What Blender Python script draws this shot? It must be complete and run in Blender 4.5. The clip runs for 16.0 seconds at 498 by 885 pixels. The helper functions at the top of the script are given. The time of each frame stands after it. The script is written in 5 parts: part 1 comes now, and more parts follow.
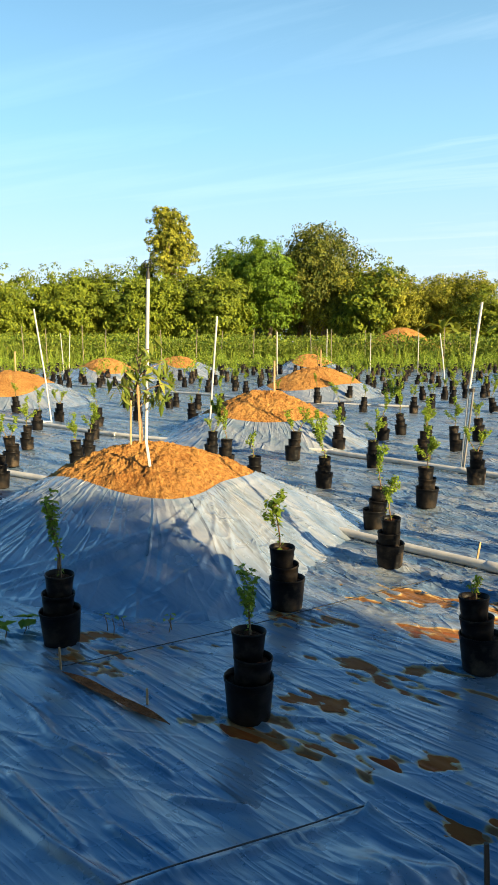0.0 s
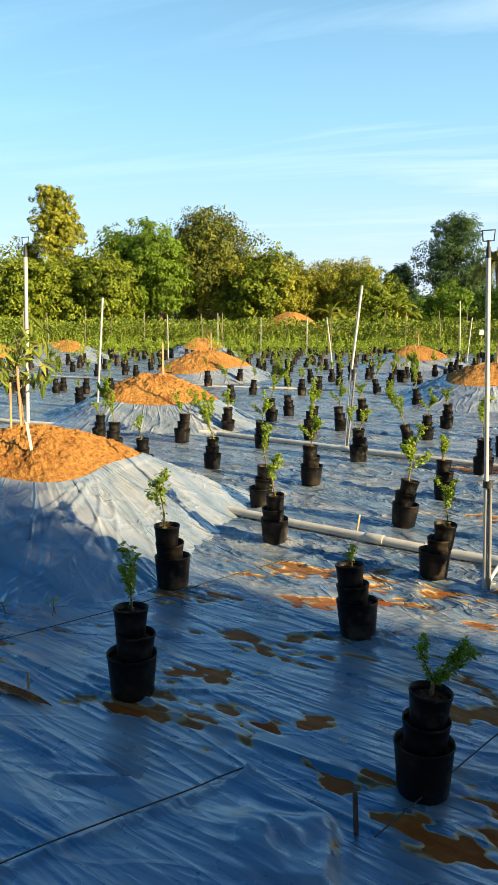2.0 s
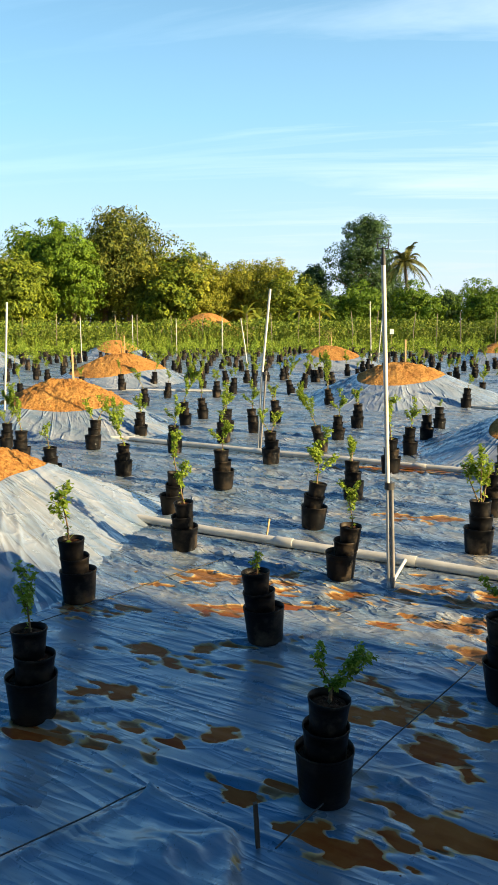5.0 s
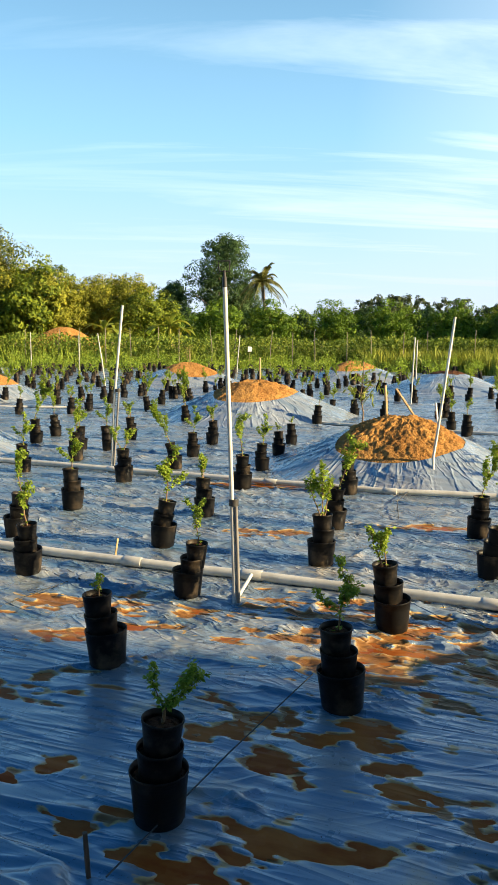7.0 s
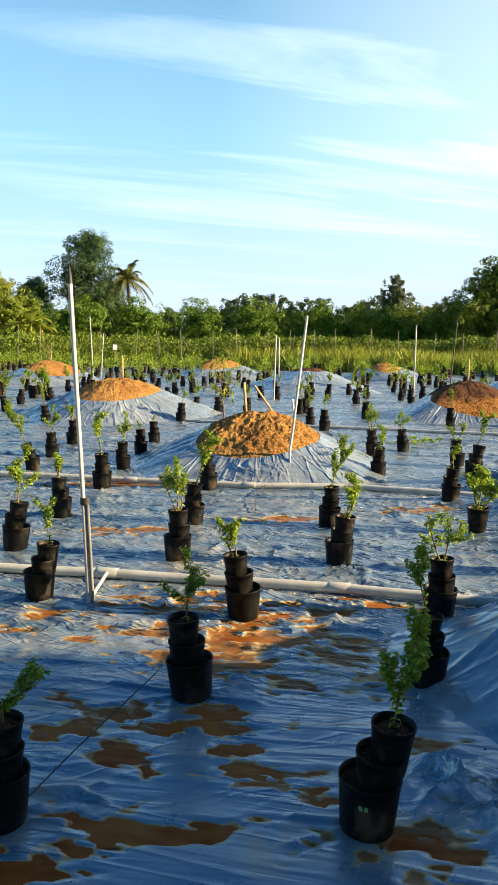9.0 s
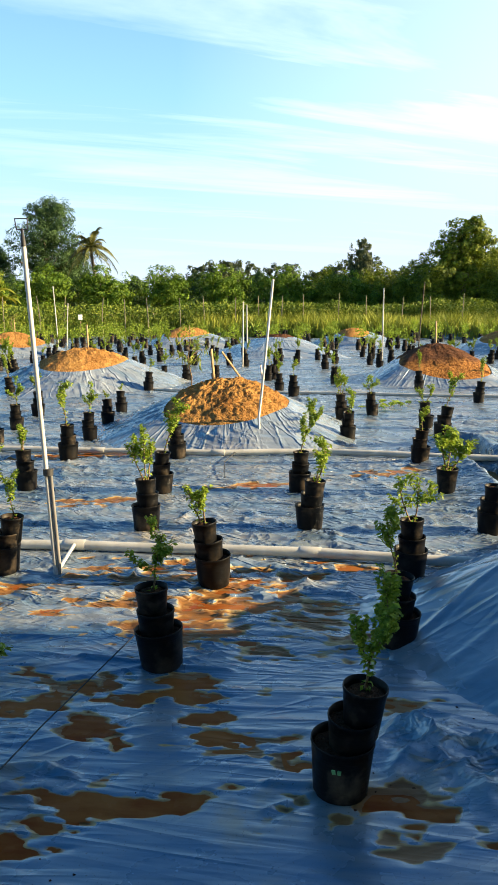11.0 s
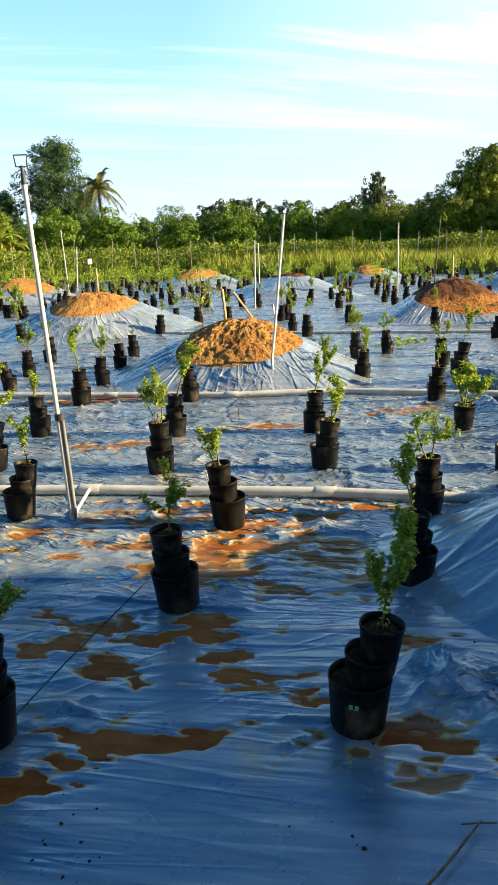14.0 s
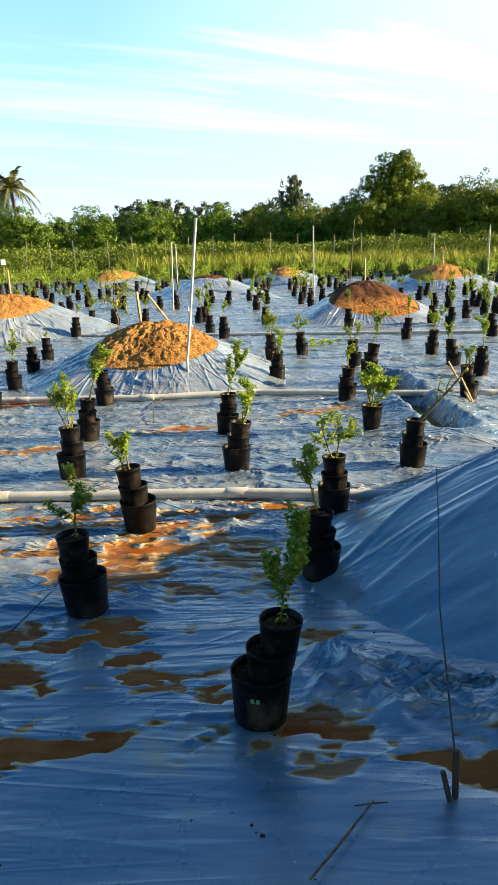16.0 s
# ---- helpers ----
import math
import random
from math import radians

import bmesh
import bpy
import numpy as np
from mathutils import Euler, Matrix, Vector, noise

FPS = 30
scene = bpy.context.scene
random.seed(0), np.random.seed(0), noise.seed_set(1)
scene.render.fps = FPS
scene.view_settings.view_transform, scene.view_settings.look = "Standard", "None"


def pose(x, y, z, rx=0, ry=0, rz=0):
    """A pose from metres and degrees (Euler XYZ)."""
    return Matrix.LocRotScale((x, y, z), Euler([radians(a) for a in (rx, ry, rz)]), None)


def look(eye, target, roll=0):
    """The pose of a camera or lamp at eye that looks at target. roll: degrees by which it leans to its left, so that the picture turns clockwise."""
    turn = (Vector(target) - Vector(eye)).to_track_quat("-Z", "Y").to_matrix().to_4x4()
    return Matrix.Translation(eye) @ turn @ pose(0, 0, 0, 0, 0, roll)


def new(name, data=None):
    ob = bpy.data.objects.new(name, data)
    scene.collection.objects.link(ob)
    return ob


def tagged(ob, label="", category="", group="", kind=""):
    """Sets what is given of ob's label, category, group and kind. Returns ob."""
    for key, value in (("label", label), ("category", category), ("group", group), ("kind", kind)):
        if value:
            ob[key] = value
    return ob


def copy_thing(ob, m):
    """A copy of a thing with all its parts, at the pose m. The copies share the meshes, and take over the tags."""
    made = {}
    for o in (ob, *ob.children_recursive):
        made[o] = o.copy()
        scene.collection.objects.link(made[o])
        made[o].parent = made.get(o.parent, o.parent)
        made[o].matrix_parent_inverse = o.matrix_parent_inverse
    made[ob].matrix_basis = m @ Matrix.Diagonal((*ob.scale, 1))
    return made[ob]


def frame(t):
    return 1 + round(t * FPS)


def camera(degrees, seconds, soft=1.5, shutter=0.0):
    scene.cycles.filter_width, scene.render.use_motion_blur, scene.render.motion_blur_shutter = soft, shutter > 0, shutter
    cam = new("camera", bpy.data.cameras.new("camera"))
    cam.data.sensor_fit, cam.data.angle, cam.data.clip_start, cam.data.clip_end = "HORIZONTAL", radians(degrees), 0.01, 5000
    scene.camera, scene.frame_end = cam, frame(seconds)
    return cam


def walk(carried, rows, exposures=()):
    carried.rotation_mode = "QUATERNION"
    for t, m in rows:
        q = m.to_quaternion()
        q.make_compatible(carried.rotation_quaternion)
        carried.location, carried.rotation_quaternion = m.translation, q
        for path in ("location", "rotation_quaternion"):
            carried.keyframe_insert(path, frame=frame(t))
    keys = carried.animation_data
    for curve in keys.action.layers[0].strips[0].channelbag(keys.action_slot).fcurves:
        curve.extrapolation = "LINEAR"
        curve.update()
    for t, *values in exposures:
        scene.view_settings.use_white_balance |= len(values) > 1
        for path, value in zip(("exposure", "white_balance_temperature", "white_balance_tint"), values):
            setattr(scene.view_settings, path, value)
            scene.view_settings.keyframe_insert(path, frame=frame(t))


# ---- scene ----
cam = camera(37.9, 16.0)
EXPOSURES = [(0.0, 1.62, 6400, 1), (6.0, 1.63, 6350, 1), (9.5, 1.70, 6250, 1), (12.0, 1.80, 6250, 1), (16.0, 1.86, 6200, 1)]
METRES, EYE, TILT, LEAN, TURN = 0.8, 1.6, -8.0, 0.0, 0.0
ROWS = [
    (0.0, 0.0, 0.0, 0.0, 0.0, 0.0, -0.0),
    (0.5, 0.0206, -0.0182, -0.0034, -2.18, -0.16, 0.01),
    (1.0, 0.0385, -0.0307, -0.0194, -4.42, -0.45, 0.21),
    (1.5, 0.0494, -0.0362, -0.0334, -6.05, -0.79, 0.6),
    (2.0, 0.0823, -0.0474, -0.0452, -8.34, -1.28, 1.02),
    (2.5, 0.1109, -0.0642, -0.0518, -10.24, -1.71, 1.63),
    (3.0, 0.129, -0.0775, -0.0532, -10.89, -1.84, 2.13),
    (5.5, 0.2401, -0.0438, 0.0173, -17.47, -1.14, 2.58),
    (6.0, 0.2854, -0.0743, 0.0195, -21.03, -0.89, 2.83),
    (6.5, 0.3053, -0.0941, 0.0225, -23.59, -0.81, 2.82),
    (7.0, 0.3157, -0.1222, 0.02, -25.52, -0.69, 2.79),
    (7.5, 0.3331, -0.1645, 0.0182, -28.1, -0.63, 2.87),
    (8.0, 0.3746, -0.2178, 0.0001, -31.99, -0.88, 3.19),
    (8.5, 0.3949, -0.2475, -0.0042, -34.15, -1.21, 3.64),
    (9.0, 0.4048, -0.2699, -0.0062, -35.76, -1.44, 3.95),
    (9.5, 0.4157, -0.2931, -0.0112, -37.67, -1.63, 4.21),
    (12.0, 0.5372, -0.1459, -0.0572, -37.41, -6.36, 5.48),
    (12.5, 0.5455, -0.1421, -0.0632, -37.14, -7.43, 5.55),
    (13.0, 0.5469, -0.1444, -0.0642, -37.09, -7.9, 5.96),
    (13.5, 0.5458, -0.1511, -0.0648, -37.07, -8.09, 6.36),
    (14.0, 0.548, -0.1564, -0.0646, -37.03, -8.52, 6.74),
    (14.5, 0.5669, -0.1993, -0.0586, -38.86, -8.9, 7.19),
    (15.0, 0.5804, -0.2434, -0.0586, -40.99, -9.15, 7.33),
    (15.5, 0.5834, -0.264, -0.0545, -42.23, -9.19, 7.22),
    (16.0, 0.5869, -0.2812, -0.058, -43.17, -9.16, 7.01),
]
walk(cam, [(t, pose(0, 0, EYE, TILT, LEAN, TURN) @ pose(METRES * x, METRES * y, METRES * z, 90 + pitch, roll, yaw)) for t, x, y, z, yaw, pitch, roll in ROWS], EXPOSURES)

# ---------------------------------------------------------------- light
SUN_AZ, SUN_EL = 133.0, 19.0          # degrees clockwise from +y, and above the horizon
sun = new("sun", bpy.data.lights.new("sun", "SUN"))
sun.data.energy, sun.data.angle, sun.data.color = 5.3, radians(0.55), (1.0, 0.720, 0.410)
sun_way = Vector((math.sin(radians(SUN_AZ)) * math.cos(radians(SUN_EL)), math.cos(radians(SUN_AZ)) * math.cos(radians(SUN_EL)), math.sin(radians(SUN_EL))))
sun.matrix_world = look(sun_way * 50, (0, 0, 0))

world = bpy.data.worlds.new("sky")
scene.world = world
world.use_nodes = True
wn, wl = world.node_tree.nodes, world.node_tree.links
wn.clear()


def wnode(kind):
    return wn.new(kind)


sky = wnode("ShaderNodeTexSky")
sky.sky_type, sky.sun_disc, sky.sun_elevation, sky.sun_rotation = "NISHITA", False, radians(SUN_EL), radians(SUN_AZ)
sky.air_density, sky.dust_density, sky.ozone_density = 1.1, 0.1, 3.0
coord = wnode("ShaderNodeTexCoord")
split = wnode("ShaderNodeSeparateXYZ")
wl.new(coord.outputs["Generated"], split.inputs[0])


def wmath(op, a, b=None):
    n = wnode("ShaderNodeMath")
    n.operation = op
    for i, v in enumerate((a, b)):
        if v is None:
            continue
        if isinstance(v, (int, float)):
            n.inputs[i].default_value = v
        else:
            wl.new(v, n.inputs[i])
    return n.outputs[0]


# thin cirrus on a flat layer high above
up = wmath("MAXIMUM", split.outputs[2], 0.0)
high = wmath("ADD", up, 0.10)
flat = wnode("ShaderNodeCombineXYZ")
wl.new(wmath("DIVIDE", split.outputs[0], high), flat.inputs[0])
wl.new(wmath("DIVIDE", split.outputs[1], high), flat.inputs[1])
turned = wnode("ShaderNodeMapping")
wl.new(flat.outputs[0], turned.inputs[0])
turned.inputs["Rotation"].default_value[2] = radians(22)
drawn = wnode("ShaderNodeMapping")
wl.new(turned.outputs[0], drawn.inputs[0])
drawn.inputs["Scale"].default_value = (0.26, 1.5, 1.0)
cirrus = wnode("ShaderNodeTexNoise")
wl.new(drawn.outputs[0], cirrus.inputs["Vector"])
cirrus.inputs["Scale"].default_value, cirrus.inputs["Detail"].default_value, cirrus.inputs["Roughness"].default_value, cirrus.inputs["Distortion"].default_value = 1.5, 8.0, 0.58, 0.6
veil = wnode("ShaderNodeMapRange")
wl.new(cirrus.outputs[0], veil.inputs[0])
veil.inputs[1].default_value, veil.inputs[2].default_value, veil.inputs[3].default_value, veil.inputs[4].default_value = 0.51, 0.70, 0.0, 0.66
# the veil thickens towards the sun's side of the sky
side = wmath("ADD", wmath("MULTIPLY", split.outputs[0], 0.95), wmath("MULTIPLY", split.outputs[1], -0.25))
haze = wnode("ShaderNodeMapRange")
wl.new(side, haze.inputs[0])
haze.inputs[1].default_value, haze.inputs[2].default_value, haze.inputs[3].default_value, haze.inputs[4].default_value = 0.30, 0.95, 0.0, 0.80
low = wnode("ShaderNodeMapRange")
wl.new(up, low.inputs[0])
low.inputs[1].default_value, low.inputs[2].default_value, low.inputs[3].default_value, low.inputs[4].default_value = 0.0, 0.64, 0.90, 0.0
high_up = wnode("ShaderNodeMapRange")
wl.new(up, high_up.inputs[0])
high_up.inputs[1].default_value, high_up.inputs[2].default_value, high_up.inputs[3].default_value, high_up.inputs[4].default_value = 0.40, 0.52, 1.0, 0.0
low_cover = wmath("MULTIPLY", wmath("MINIMUM", wmath("ADD", wmath("MULTIPLY", veil.outputs[0], 0.14), low.outputs[0]), 0.85), high_up.outputs[0])
hazy = wnode("ShaderNodeMix")
hazy.data_type = "RGBA"
wl.new(low_cover, hazy.inputs["Factor"])
deep = wnode("ShaderNodeMix")
deep.data_type, deep.blend_type = "RGBA", "MULTIPLY"
deep.inputs["Factor"].default_value = 1.0
wl.new(sky.outputs[0], deep.inputs["A"])
overhead = wnode("ShaderNodeMapRange")
wl.new(up, overhead.inputs[0])
overhead.inputs[1].default_value, overhead.inputs[2].default_value = 0.40, 0.68
blues = wnode("ShaderNodeMix")
blues.data_type = "RGBA"
wl.new(overhead.outputs[0], blues.inputs["Factor"])
blues.inputs["A"].default_value, blues.inputs["B"].default_value = (0.40, 1.11, 1.40, 1), (0.18, 0.96, 1.50, 1)
wl.new(blues.outputs["Result"], deep.inputs["B"])
wl.new(deep.outputs["Result"], hazy.inputs["A"])
tint = wnode("ShaderNodeMix")
tint.data_type = "RGBA"
near_horizon = wnode("ShaderNodeMapRange")
wl.new(up, near_horizon.inputs[0])
near_horizon.inputs[1].default_value, near_horizon.inputs[2].default_value = 0.02, 0.26
wl.new(near_horizon.outputs[0], tint.inputs["Factor"])
tint.inputs["A"].default_value, tint.inputs["B"].default_value = (9.6, 9.5, 11.3, 1), (7.3, 11.1, 14.8, 1)
wl.new(tint.outputs["Result"], hazy.inputs["B"])
# overhead the sky is clear
clear = wnode("ShaderNodeMapRange")
wl.new(up, clear.inputs[0])
clear.inputs[1].default_value, clear.inputs[2].default_value, clear.inputs[3].default_value, clear.inputs[4].default_value = 0.40, 0.78, 1.0, 0.04
streaks = wnode("ShaderNodeMapRange")
wl.new(side, streaks.inputs[0])
streaks.inputs[1].default_value, streaks.inputs[2].default_value, streaks.inputs[3].default_value, streaks.inputs[4].default_value = -0.18, 0.45, 0.03, 0.95
cover = wmath("MULTIPLY", wmath("MINIMUM", wmath("ADD", wmath("MULTIPLY", veil.outputs[0], streaks.outputs[0]), haze.outputs[0]), 0.90), clear.outputs[0])
# unseen cloud added high on the sun's side, to brighten the near film
fill_cloud = wnode("ShaderNodeMapRange")
wl.new(up, fill_cloud.inputs[0])
fill_cloud.inputs[1].default_value, fill_cloud.inputs[2].default_value = 0.46, 0.62
sunward = wnode("ShaderNodeMapRange")
wl.new(side, sunward.inputs[0])
sunward.inputs[1].default_value, sunward.inputs[2].default_value, sunward.inputs[3].default_value, sunward.inputs[4].default_value = 0.05, 0.50, 0.0, 0.09
cover = wmath("MAXIMUM", cover, wmath("MULTIPLY", fill_cloud.outputs[0], sunward.outputs[0]))
mixed = wnode("ShaderNodeMix")
mixed.data_type = "RGBA"
wl.new(cover, mixed.inputs["Factor"])
wl.new(hazy.outputs["Result"], mixed.inputs["A"])
cloud = wnode("ShaderNodeMix")
cloud.data_type = "RGBA"
wl.new(near_horizon.outputs[0], cloud.inputs["Factor"])
cloud.inputs["A"].default_value, cloud.inputs["B"].default_value = (6.9, 7.2, 8.7, 1), (13.4, 13.8, 14.6, 1)
wl.new(cloud.outputs["Result"], mixed.inputs["B"])
back = wnode("ShaderNodeBackground")
wl.new(mixed.outputs["Result"], back.inputs[0])
back.inputs[1].default_value = 0.034
wl.new(back.outputs[0], wnode("ShaderNodeOutputWorld").inputs[0])


# ---------------------------------------------------------------- materials
class Shade:
    """A small node material under construction."""

    def __init__(self, name):
        self.m = bpy.data.materials.new(name)
        self.m.use_nodes = True
        self.n, self.l = self.m.node_tree.nodes, self.m.node_tree.links
        self.b = self.n["Principled BSDF"]
        self.place = self.n.new("ShaderNodeTexCoord").outputs["Object"]

    def put(self, socket, value):
        if isinstance(value, bpy.types.NodeSocket):
            self.l.new(value, socket)
        else:
            socket.default_value = value

    def set(self, **values):
        for key, value in values.items():
            self.put(self.b.inputs[key.replace("_", " ")], value)
        return self

    def world_place(self):
        self.place = self.n.new("ShaderNodeNewGeometry").outputs["Position"]
        return self

    def noise(self, scale, detail=4.0, rough=0.55, stretch=None, turn=0.0, distort=0.0, ridged=False):
        n = self.n.new("ShaderNodeTexNoise")
        if ridged:
            n.noise_type = "RIDGED_MULTIFRACTAL"
        src = self.place
        if stretch:
            mp = self.n.new("ShaderNodeMapping")
            mp.inputs["Rotation"].default_value[2] = radians(turn)
            self.l.new(src, mp.inputs[0])
            mp2 = self.n.new("ShaderNodeMapping")
            mp2.inputs["Scale"].default_value = stretch
            self.l.new(mp.outputs[0], mp2.inputs[0])
            src = mp2.outputs[0]
        self.l.new(src, n.inputs["Vector"])
        n.inputs["Scale"].default_value, n.inputs["Detail"].default_value, n.inputs["Roughness"].default_value, n.inputs["Distortion"].default_value = scale, detail, rough, distort
        return n.outputs[0]

    def lines(self, scale, stretch, turn, keen, distort=0.6, patch=0.0):
        """Single keen creases that wander, as in thin film; patch: they come in patches of about that many to the metre."""
        n = self.noise(scale, 1.0, 0.45, stretch, turn, distort)
        h = self.spread(self.math("ABSOLUTE", self.math("SUBTRACT", n, 0.5)), 0.0, 1.0 / keen, 1.0, 0.0)
        if patch:
            h = self.math("MULTIPLY", h, self.spread(self.noise(patch, 2.0), 0.42, 0.60, 0.12, 1.0))
        return h

    def spread(self, value, a, b, c=0.0, d=1.0):
        n = self.n.new("ShaderNodeMapRange")
        self.put(n.inputs[0], value)
        for i, v in enumerate((a, b, c, d)):
            self.put(n.inputs[i + 1], v)
        return n.outputs[0]

    def math(self, op, a, b=0.0):
        n = self.n.new("ShaderNodeMath")
        n.operation = op
        self.put(n.inputs[0], a)
        self.put(n.inputs[1], b)
        return n.outputs[0]

    def mix(self, f, a, b):
        n = self.n.new("ShaderNodeMix")
        n.data_type = "RGBA"
        self.put(n.inputs["Factor"], f)
        self.put(n.inputs["A"], a if isinstance(a, bpy.types.NodeSocket) else (*a, 1))
        self.put(n.inputs["B"], b if isinstance(b, bpy.types.NodeSocket) else (*b, 1))
        return n.outputs["Result"]

    def random(self):
        return self.n.new("ShaderNodeObjectInfo").outputs["Random"]

    def island(self):
        return self.n.new("ShaderNodeNewGeometry").outputs["Random Per Island"]

    def bump(self, height, strength, distance):
        n = self.n.new("ShaderNodeBump")
        n.inputs["Strength"].default_value, n.inputs["Distance"].default_value = strength, distance
        self.l.new(height, n.inputs["Height"])
        if self.b.inputs["Normal"].is_linked:
            self.l.new(self.b.inputs["Normal"].links[0].from_socket, n.inputs["Normal"])
        self.l.new(n.outputs[0], self.b.inputs["Normal"])
        return self


ROW = -45.5                                      # heading of the planting rows, degrees from +x


def film_material(name, dirt=1.0, rows=True, relief=1.0):
    s = Shade(name)
    local = s.place
    s.world_place()
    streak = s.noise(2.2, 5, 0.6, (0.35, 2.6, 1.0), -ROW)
    # skylight's blue is put into the film's colour; mound film is paler for sun
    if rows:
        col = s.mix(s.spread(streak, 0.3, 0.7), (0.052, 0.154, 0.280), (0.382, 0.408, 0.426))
    else:
        col = s.mix(s.spread(streak, 0.3, 0.7), (0.175, 0.258, 0.345), (0.440, 0.468, 0.490))
    fine = s.spread(s.noise(9.0, 5, 0.6), 0.42, 0.60)
    grime = s.spread(s.noise(1.1, 6, 0.62), 0.52, 0.68)
    soiled = s.math("MULTIPLY", s.math("MULTIPLY", grime, fine), 0.5 * dirt)
    if rows:
        mud = s.n.new("ShaderNodeAttribute")
        mud.attribute_name = "mud"
        ragged = s.spread(s.math("ADD", mud.outputs["Fac"], s.math("MULTIPLY", s.math("SUBTRACT", s.noise(16.0, 5, 0.65, (0.5, 1.4, 1.0), -ROW), 0.5), 1.0)), 0.42, 0.60)
        soiled = s.math("MAXIMUM", soiled, ragged)
        clay = s.mix(s.spread(s.math("ADD", mud.outputs["Fac"], s.math("MULTIPLY", s.noise(9.0, 5), 0.5)), 0.75, 1.05), (0.49, 0.340, 0.135), (0.190, 0.088, 0.024))
    else:
        clay = s.mix(fine, (0.20, 0.11, 0.04), (0.36, 0.20, 0.075))
    col = s.mix(soiled, col, clay)
    col = s.mix(s.spread(s.noise(140, 2), 0.67, 0.70, 0, 0.6 * dirt), col, (0.08, 0.05, 0.03))
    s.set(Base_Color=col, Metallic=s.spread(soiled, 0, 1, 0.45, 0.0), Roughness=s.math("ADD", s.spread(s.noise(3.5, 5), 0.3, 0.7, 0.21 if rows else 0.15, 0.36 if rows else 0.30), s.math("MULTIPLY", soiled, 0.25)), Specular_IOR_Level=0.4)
    if rows:
        taut = s.n.new("ShaderNodeAttribute")
        taut.attribute_name = "drawn"
        for scale, stretch, turn, keen, patch, deep_by in ((15.0, (0.11, 1.9, 1.0), 3, 6.0, 1.9, 0.0013), (8.0, (0.10, 2.0, 1.0), -5, 8.0, 1.5, 0.0027), (4.2, (0.10, 2.1, 1.0), 6, 10.0, 1.2, 0.0042), (5.5, (0.35, 1.4, 1.0), -30, 12.0, 1.0, 0.0030), (1.9, (0.14, 2.1, 1.0), 0, 15.0, 0.8, 0.0080)):
            s.bump(s.math("MULTIPLY", s.lines(scale, stretch, -ROW + turn, keen, 0.35, patch), taut.outputs["Fac"]), 1.0, deep_by)
        s.bump(s.noise(3.2, 4, 0.5, (0.7, 1.2, 1.0), -ROW - 20, 1.2, True), 1.0, 0.0035)
        loose = s.n.new("ShaderNodeAttribute")
        loose.attribute_name = "slack"
        for scale, stretch, turn, keen, patch, deep_by in ((21.0, (0.6, 1.3, 1.0), -8, 5.0, 3.0, 0.0034), (11.0, (0.45, 1.5, 1.0), -28, 7.0, 2.2, 0.0085), (7.0, (0.40, 1.6, 1.0), 24, 8.0, 1.7, 0.0130), (4.0, (0.35, 1.7, 1.0), 6, 9.0, 1.3, 0.0220)):
            s.bump(s.math("MULTIPLY", s.lines(scale, stretch, -ROW + turn, keen, 0.8, patch), loose.outputs["Fac"]), 1.0, deep_by)
    else:
        # long creases that run down from the crest
        xyz = s.n.new("ShaderNodeSeparateXYZ")
        s.l.new(local, xyz.inputs[0])
        wide = s.math("SQRT", s.math("ADD", s.math("MULTIPLY", xyz.outputs[0], xyz.outputs[0]), s.math("MULTIPLY", xyz.outputs[1], xyz.outputs[1])))
        fan = s.n.new("ShaderNodeCombineXYZ")
        s.l.new(s.math("MULTIPLY", s.math("ARCTAN2", xyz.outputs[1], xyz.outputs[0]), 1.6), fan.inputs[0])
        s.l.new(s.math("MULTIPLY", wide, 0.24), fan.inputs[1])
        s.l.new(s.random(), fan.inputs[2])
        s.bump(s.lines(5.0, (1.0, 1.0, 0.6), 20, 8.0, 1.2, 1.2), relief, 0.006)
        s.place = fan.outputs[0]
        s.bump(s.lines(14.0, None, 0, 6.0, 0.5, 2.0), 1.0, 0.0014)
        s.bump(s.lines(7.0, None, 0, 10.0, 0.6, 2.2), relief, 0.0080)
        s.bump(s.lines(3.6, None, 0, 16.0, 0.6, 1.8), relief, 0.0190)
    return s.m


FILM = film_material("sky_tinted_silver_film")
COVER = film_material("cover_film", 0.35, False)
COVER_TAUT = film_material("taut_cover_film", 0.35, False, 0.3)


def soil_material(name, dark, light, clump=16.0, below=None):
    s = Shade(name).world_place()
    a, b = s.noise(clump, 6, 0.65), s.noise(2.5, 4)
    col = s.mix(s.spread(s.math("ADD", s.math("MULTIPLY", a, 0.65), s.math("MULTIPLY", b, 0.35)), 0.36, 0.62), dark, light)
    if below:
        xyz = s.n.new("ShaderNodeSeparateXYZ")
        s.l.new(s.place, xyz.inputs[0])
        col = s.mix(s.spread(s.math("ADD", xyz.outputs[2], s.math("MULTIPLY", b, 0.5)), 0.66, 0.80), s.mix(s.spread(a, 0.4, 0.6), *below), col)
    s.set(Base_Color=col, Roughness=0.95, Specular_IOR_Level=0.15)
    s.bump(a, 1.0, 0.045).bump(s.noise(70, 4), 0.8, 0.012)
    return s.m


CLAY = soil_material("orange_clay", (0.215, 0.086, 0.021), (0.462, 0.252, 0.074), 26.0)
WET_CLAY = soil_material("wet_clay", (0.14, 0.046, 0.015), (0.33, 0.125, 0.040), 20.0)
LOAM = soil_material("brown_loam", (0.040, 0.018, 0.009), (0.120, 0.052, 0.024), 16.0, ((0.165, 0.062, 0.015), (0.40, 0.185, 0.048)))
EARTH = soil_material("field_earth", (0.16, 0.10, 0.04), (0.30, 0.20, 0.08), 3.0)
POTSOIL = soil_material("pot_soil", (0.035, 0.016, 0.008), (0.13, 0.055, 0.025), 60.0)


